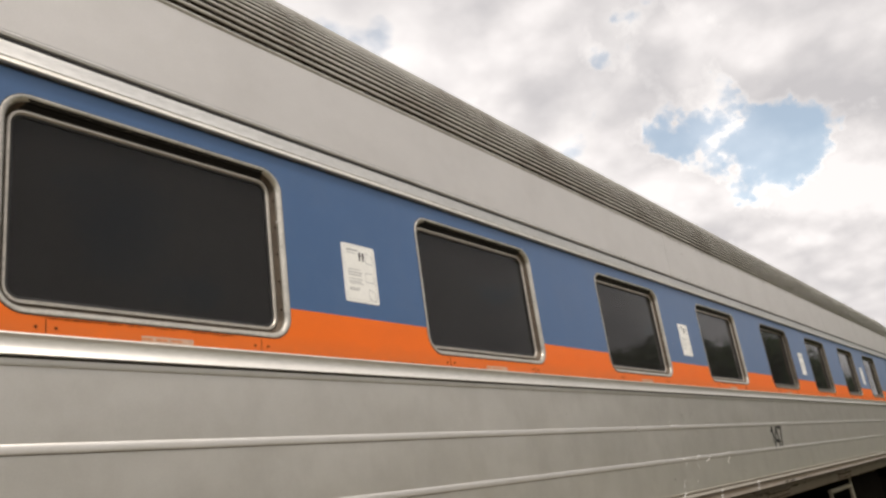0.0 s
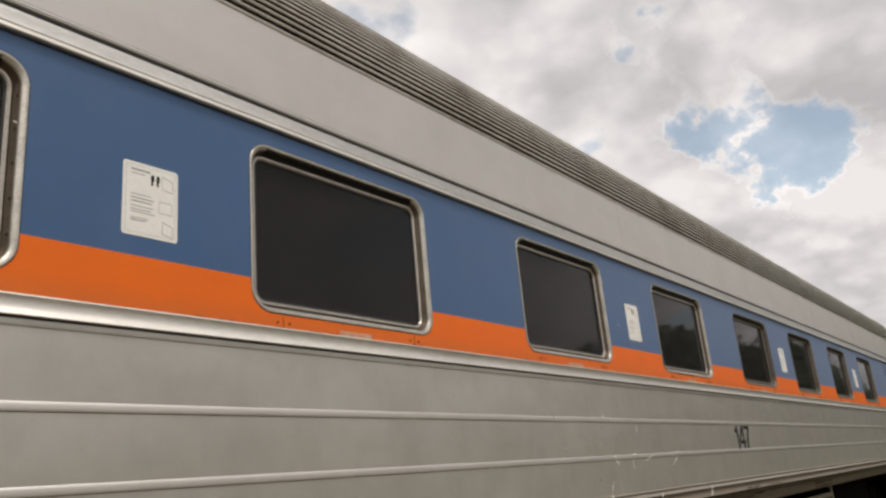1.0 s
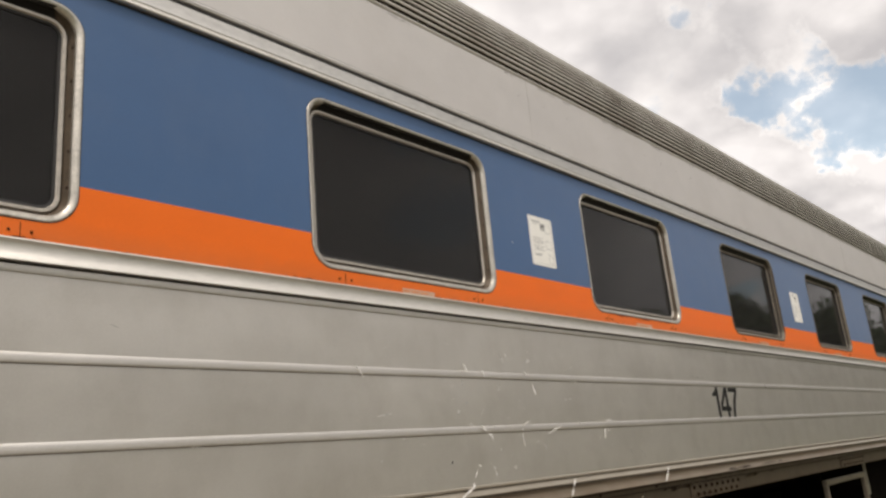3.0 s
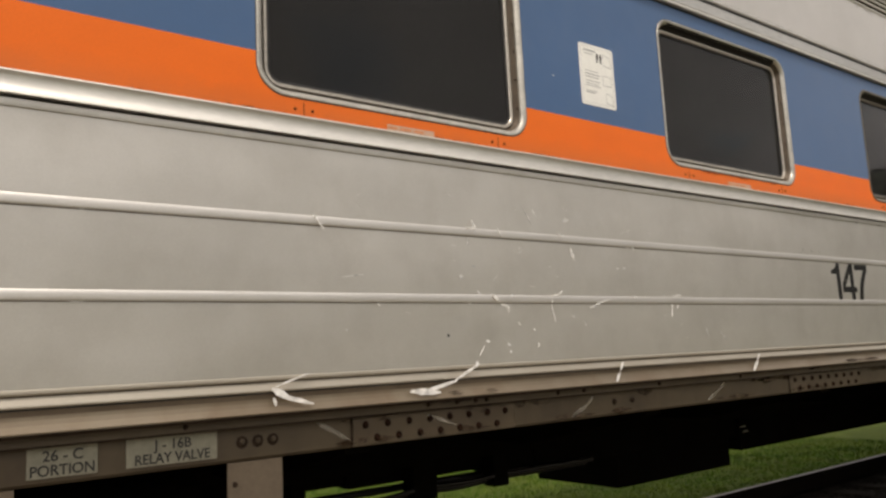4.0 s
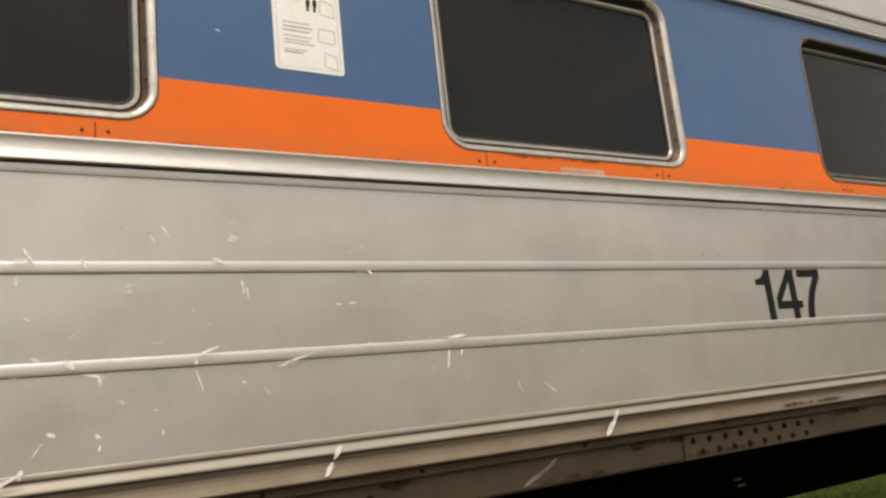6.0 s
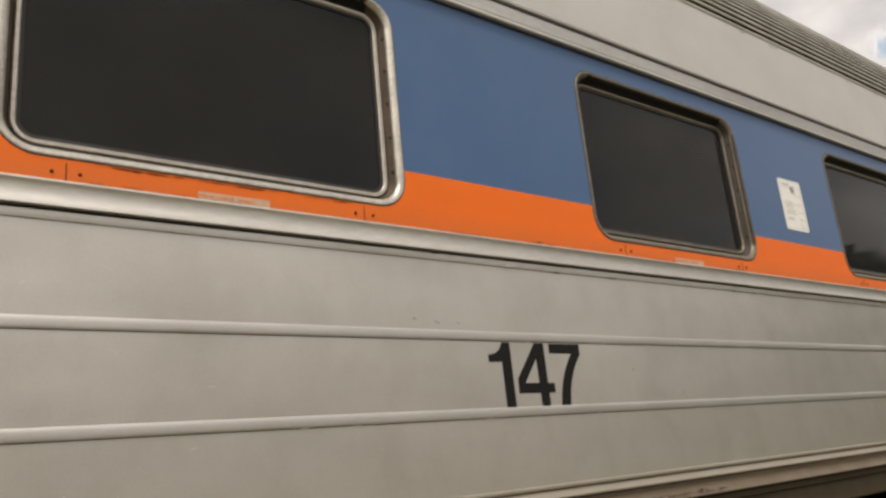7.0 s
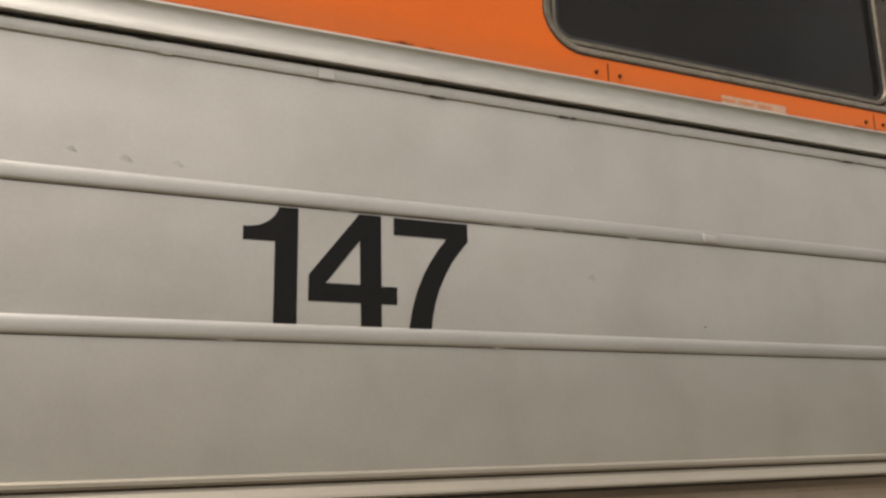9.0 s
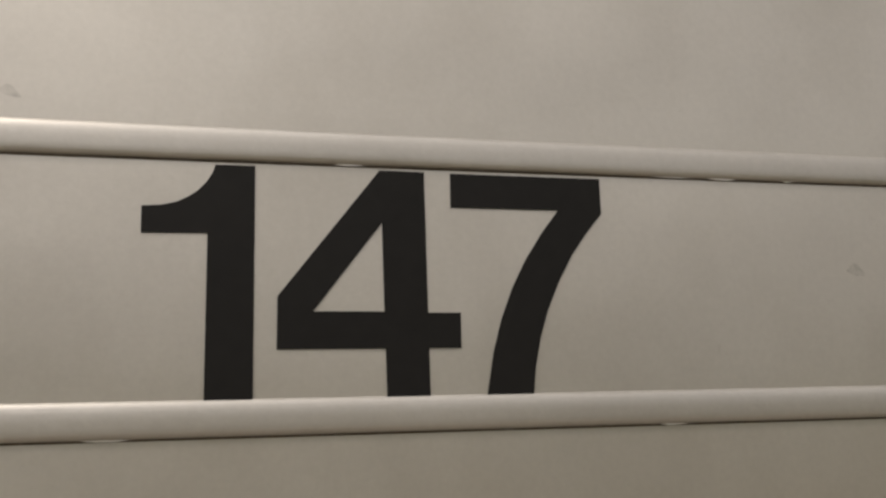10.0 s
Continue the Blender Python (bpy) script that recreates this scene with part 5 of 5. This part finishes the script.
ground = bmesh.new()
xs = [-900, -300, -100, -40] + [-24 + 1.0 * k for k in range(68)] + [60, 90, 200, 500, 1200]
ys = [-900, -300, -80, -30] + [-15 + 1.0 * k for k in range(34)] + [30, 60, 150, 400, 1000]
grid = [[ground.verts.new((x, y, undulate(x, y) if abs(x) < 80 and abs(y) < 80 else -0.02)) for y in ys] for x in xs]
for i in range(len(xs) - 1):
    for j in range(len(ys) - 1):
        ground.faces.new((grid[i][j], grid[i + 1][j], grid[i + 1][j + 1], grid[i][j + 1]))
ob = link("ground", ground, EARTH, smooth=True)
tagged(ob, "rough grass with bare gravel beside the track", "ground", kind="structure")


def scatter_mesh(name, verts, faces, mat, label, category):
    me = bpy.data.meshes.new(name)
    me.from_pydata(verts, [], faces)
    me.materials.append(mat)
    return tagged(new(name, me), label, category, kind="stuff")


gr = np.random.RandomState(3)


def grass(count, x0, x1, y0, y1, tall):
    verts, faces = [], []
    for _ in range(count):
        x, y = gr.uniform(x0, x1), gr.uniform(y0, y1)
        if abs(abs(y - MID) - 0.7525) < 0.08:
            continue
        if gr.uniform(0, 1) > (y - 2.2) / 0.7:
            continue
        z = undulate(x, y) - 0.01
        a, h, w = gr.uniform(0, 6.283), tall * gr.uniform(0.4, 1.2), gr.uniform(0.004, 0.009)
        lx, ly = gr.uniform(-0.05, 0.05), gr.uniform(-0.05, 0.05)
        n = len(verts)
        verts += [(x - w * math.cos(a), y - w * math.sin(a), z), (x + w * math.cos(a), y + w * math.sin(a), z), (x + lx, y + ly, z + h)]
        faces.append((n, n + 1, n + 2))
    return verts, faces


v1, f1 = grass(110000, -5, 8, 2.40, 8.0, 0.045)
scatter_mesh("grass_blades", v1, f1, GRASS, "short green grass growing under and beyond the coach", "grass")
# stone colour along the coach includes its shade
stones_v, stones_f = [], []
for _ in range(22000):
    x, y, s = gr.uniform(-9, 13), gr.uniform(-0.45, 2.35), gr.uniform(0.012, 0.040)
    z = undulate(x, y) + s * 0.3 + 0.022 * max(0.0, noise.noise((x * 2.1, y * 2.1, 5.0)))
    n = len(stones_v)
    stones_v += [(x + s * gr.uniform(0.5, 1.3) * dx, y + s * gr.uniform(0.5, 1.3) * dy, z + s * gr.uniform(0.5, 1.0) * dz) for dx, dy, dz in ((1, 0, 0), (-1, 0, 0), (0, 1, 0), (0, -1, 0), (0, 0, 1), (0, 0, -1))]
    stones_f += [(n + a, n + b, n + c) for a, b, c in ((0, 2, 4), (2, 1, 4), (1, 3, 4), (3, 0, 4), (2, 0, 5), (1, 2, 5), (3, 1, 5), (0, 3, 5))]
scatter_mesh("ballast_stones", stones_v, stones_f, STONE, "loose ballast stones beside the rail, coloured dark for the coach's shade", "ballast")


# ---- trees ----
def tree(height, spread, seed, leaves=2600, leaf=0.22):
    rr = random.Random(seed)
    t = empty("tree", (0, 0, 0))
    bm = bmesh.new()
    tips = []
    pts = [Vector((0, 0, -0.2))]
    for k in range(5):
        pts.append(pts[-1] + Vector((rr.uniform(-0.2, 0.2), rr.uniform(-0.2, 0.2), height * 0.14)))
    for k in range(5):
        tube(bm, pts[k], pts[k + 1], height * 0.030 * (1 - k * 0.14), height * 0.030 * (0.86 - k * 0.14), 8, caps=False)
    for k in range(20):
        base = pts[rr.randint(1, 5)]
        a, up_ = rr.uniform(0, 6.283), rr.uniform(0.15, 0.9)
        end = base + Vector((math.cos(a) * spread * rr.uniform(0.4, 0.8), math.sin(a) * spread * rr.uniform(0.4, 0.8), height * 0.34 * up_))
        midp = (base + end) / 2 + Vector((0, 0, rr.uniform(0, 0.5)))
        tube(bm, base, midp, height * 0.010, height * 0.007, 6, caps=False)
        tube(bm, midp, end, height * 0.007, height * 0.002, 6, caps=False)
        tips += [midp, end, end]
    part("trunk", bm, BARK, t, "rough brown trunk and limbs")
    verts, faces = [], []
    centres = [(c + Vector((rr.gauss(0, spread * 0.16), rr.gauss(0, spread * 0.16), rr.gauss(0, height * 0.05))), rr.uniform(0.10, 0.22) * height) for c in tips]
    for _ in range(leaves):
        c, r = centres[rr.randrange(len(centres))]
        d = Vector((rr.gauss(0, 1), rr.gauss(0, 1), rr.gauss(0, 0.8))).normalized() * r * rr.random() ** 0.45
        p = c + d
        q = Euler((rr.uniform(0, 6.3), rr.uniform(0, 6.3), rr.uniform(0, 6.3))).to_matrix()
        s = leaf * rr.uniform(0.5, 1.3)
        n = len(verts)
        verts += [tuple(p + q @ Vector(o) * s) for o in ((-0.5, 0, 0), (0, -0.28, 0.05), (0.6, 0, 0), (0, 0.28, 0.05))]
        faces.append((n, n + 1, n + 2, n + 3))
    me = bpy.data.meshes.new("crown")
    me.from_pydata(verts, [], faces)
    me.materials.append(LEAF)
    place_mesh("crown", me, t)
    return tagged(t, "leafy green broad-crowned tree standing in grass", "tree", group="trees round the yard")


first_tree = tree(8.6, 3.6, 1, 17000, 0.40)
second_tree = tree(7.2, 3.4, 2, 14000, 0.40)
tr = random.Random(9)
for k in range(16):
    src = first_tree if k % 3 else second_tree
    copy_thing(src, pose(26 + 4.2 * k + tr.uniform(-2, 2), -11 - 0.25 * k - 5 * (k % 2) + tr.uniform(-1.5, 1.5), 0, 0, 0, tr.uniform(0, 360)) @ Matrix.Scale((0.96, 0.72, 0.90, 0.80)[k % 4], 4))
# unseen row, added to darken what the silver side reflects
for k in range(14):
    src = second_tree if k % 2 else first_tree
    copy_thing(src, pose(-50 + 8.5 * k + tr.uniform(-3, 3), -50 + tr.uniform(-5, 5), 0, 0, 0, tr.uniform(0, 360)))
for k in range(3):
    copy_thing(second_tree, pose(128 + tr.uniform(-5, 5), -31 + 9 * k + tr.uniform(-2, 2), 0, 0, 0, tr.uniform(0, 360)))
first_tree.matrix_basis = pose(112, 1.6, 0, 0, 0, 40) @ Matrix.Scale(1.42, 4)
second_tree.matrix_basis = pose(118, -7.0, 0, 0, 0, 90) @ Matrix.Scale(1.45, 4)

# ---- beyond the end of the coach: a long low brick shed and a kerb ----
SHEDWALL = surface("shed_boards", (0.085, 0.075, 0.065), 0.9, 0.0, vary=0.25, scale=1.5, grain=25, bump=0.4)
SHEDROOF = surface("shed_roof", (0.095, 0.066, 0.052), 0.85, 0.0, vary=0.35, scale=0.8)
CONCRETE = surface("concrete", (0.36, 0.34, 0.30), 0.9, 0.0, vary=0.15, scale=2)
for x, y0, y1, eave, top in ((88, -14, 9.4, 2.3, 3.4), (99, 5.0, 30, 2.9, 5.0)):
    shed = tagged(empty("storage_shed", (x, (y0 + y1) / 2, 0)), "long low grey shed with a brown pitched roof", "shed", group="sheds beyond the yard")
    part("wall", boxed(x - 2.5, x + 2.5, y0, y1, -0.1, eave), SHEDWALL, shed)
    roof_bm = bmesh.new()
    a = [roof_bm.verts.new((px, y0 - 0.4, pz)) for px, pz in ((x - 2.9, eave - 0.1), (x - 2.9, eave + 0.05), (x, top), (x + 2.9, eave + 0.05), (x + 2.9, eave - 0.1))]
    b = [roof_bm.verts.new((v.co.x, y1 + 0.4, v.co.z)) for v in a]
    for k in range(5):
        roof_bm.faces.new((a[k], a[(k + 1) % 5], b[(k + 1) % 5], b[k]))
    roof_bm.faces.new(a)
    roof_bm.faces.new(list(reversed(b)))
    bmesh.ops.recalc_face_normals(roof_bm, faces=roof_bm.faces)
    part("roof", roof_bm, SHEDROOF, shed)
ORANGE_PLASTIC = surface("orange_plastic", (0.75, 0.22, 0.04), 0.6, 0.0, vary=0.15)
cone = tagged(empty("traffic_cone", (41.5, 3.2, 0)), "faded orange traffic cone standing on gravel", "traffic cone")
bm = bmesh.new()
tube(bm, (41.5, 3.2, 0.04), (41.5, 3.2, 0.52), 0.14, 0.03, 16)
part("cone_body", bm, ORANGE_PLASTIC, cone)
part("cone_base", boxed(41.32, 41.68, 3.02, 3.38, 0.0, 0.04, bevel=0.015), ORANGE_PLASTIC, cone)
BED = surface("pale_gravel", (0.28, 0.255, 0.215), 0.95, 0.0, vary=0.35, scale=3, grain=40, bump=0.8, depth=0.02, spec=0.1)
bed = bmesh.new()
rings = []
for k in range(36):
    x = 11.6 + k
    rings.append([bed.verts.new((x, y, z + 0.012 * noise.noise((x * 0.7, y * 1.3, 2.0)))) for y, z in ((0.10, -0.03), (0.40, 0.12), (0.66, 0.15), (0.88, 0.15), (2.17, 0.15), (2.39, 0.15), (3.5, 0.12), (3.95, -0.03))])
for p, q in zip(rings, rings[1:]):
    for k in range(7):
        bed.faces.new((p[k], q[k], q[k + 1], p[k + 1]))
tagged(link("gravel_bed", bed, BED, smooth=True), "pale gravel filling the track up to its rails", "gravel", kind="structure")
kerb = link("kerb", boxed(58, 58.4, -30, 40, -0.1, 0.2, bevel=0.03), CONCRETE)
tagged(kerb, "pale concrete kerb", "kerb", kind="structure")
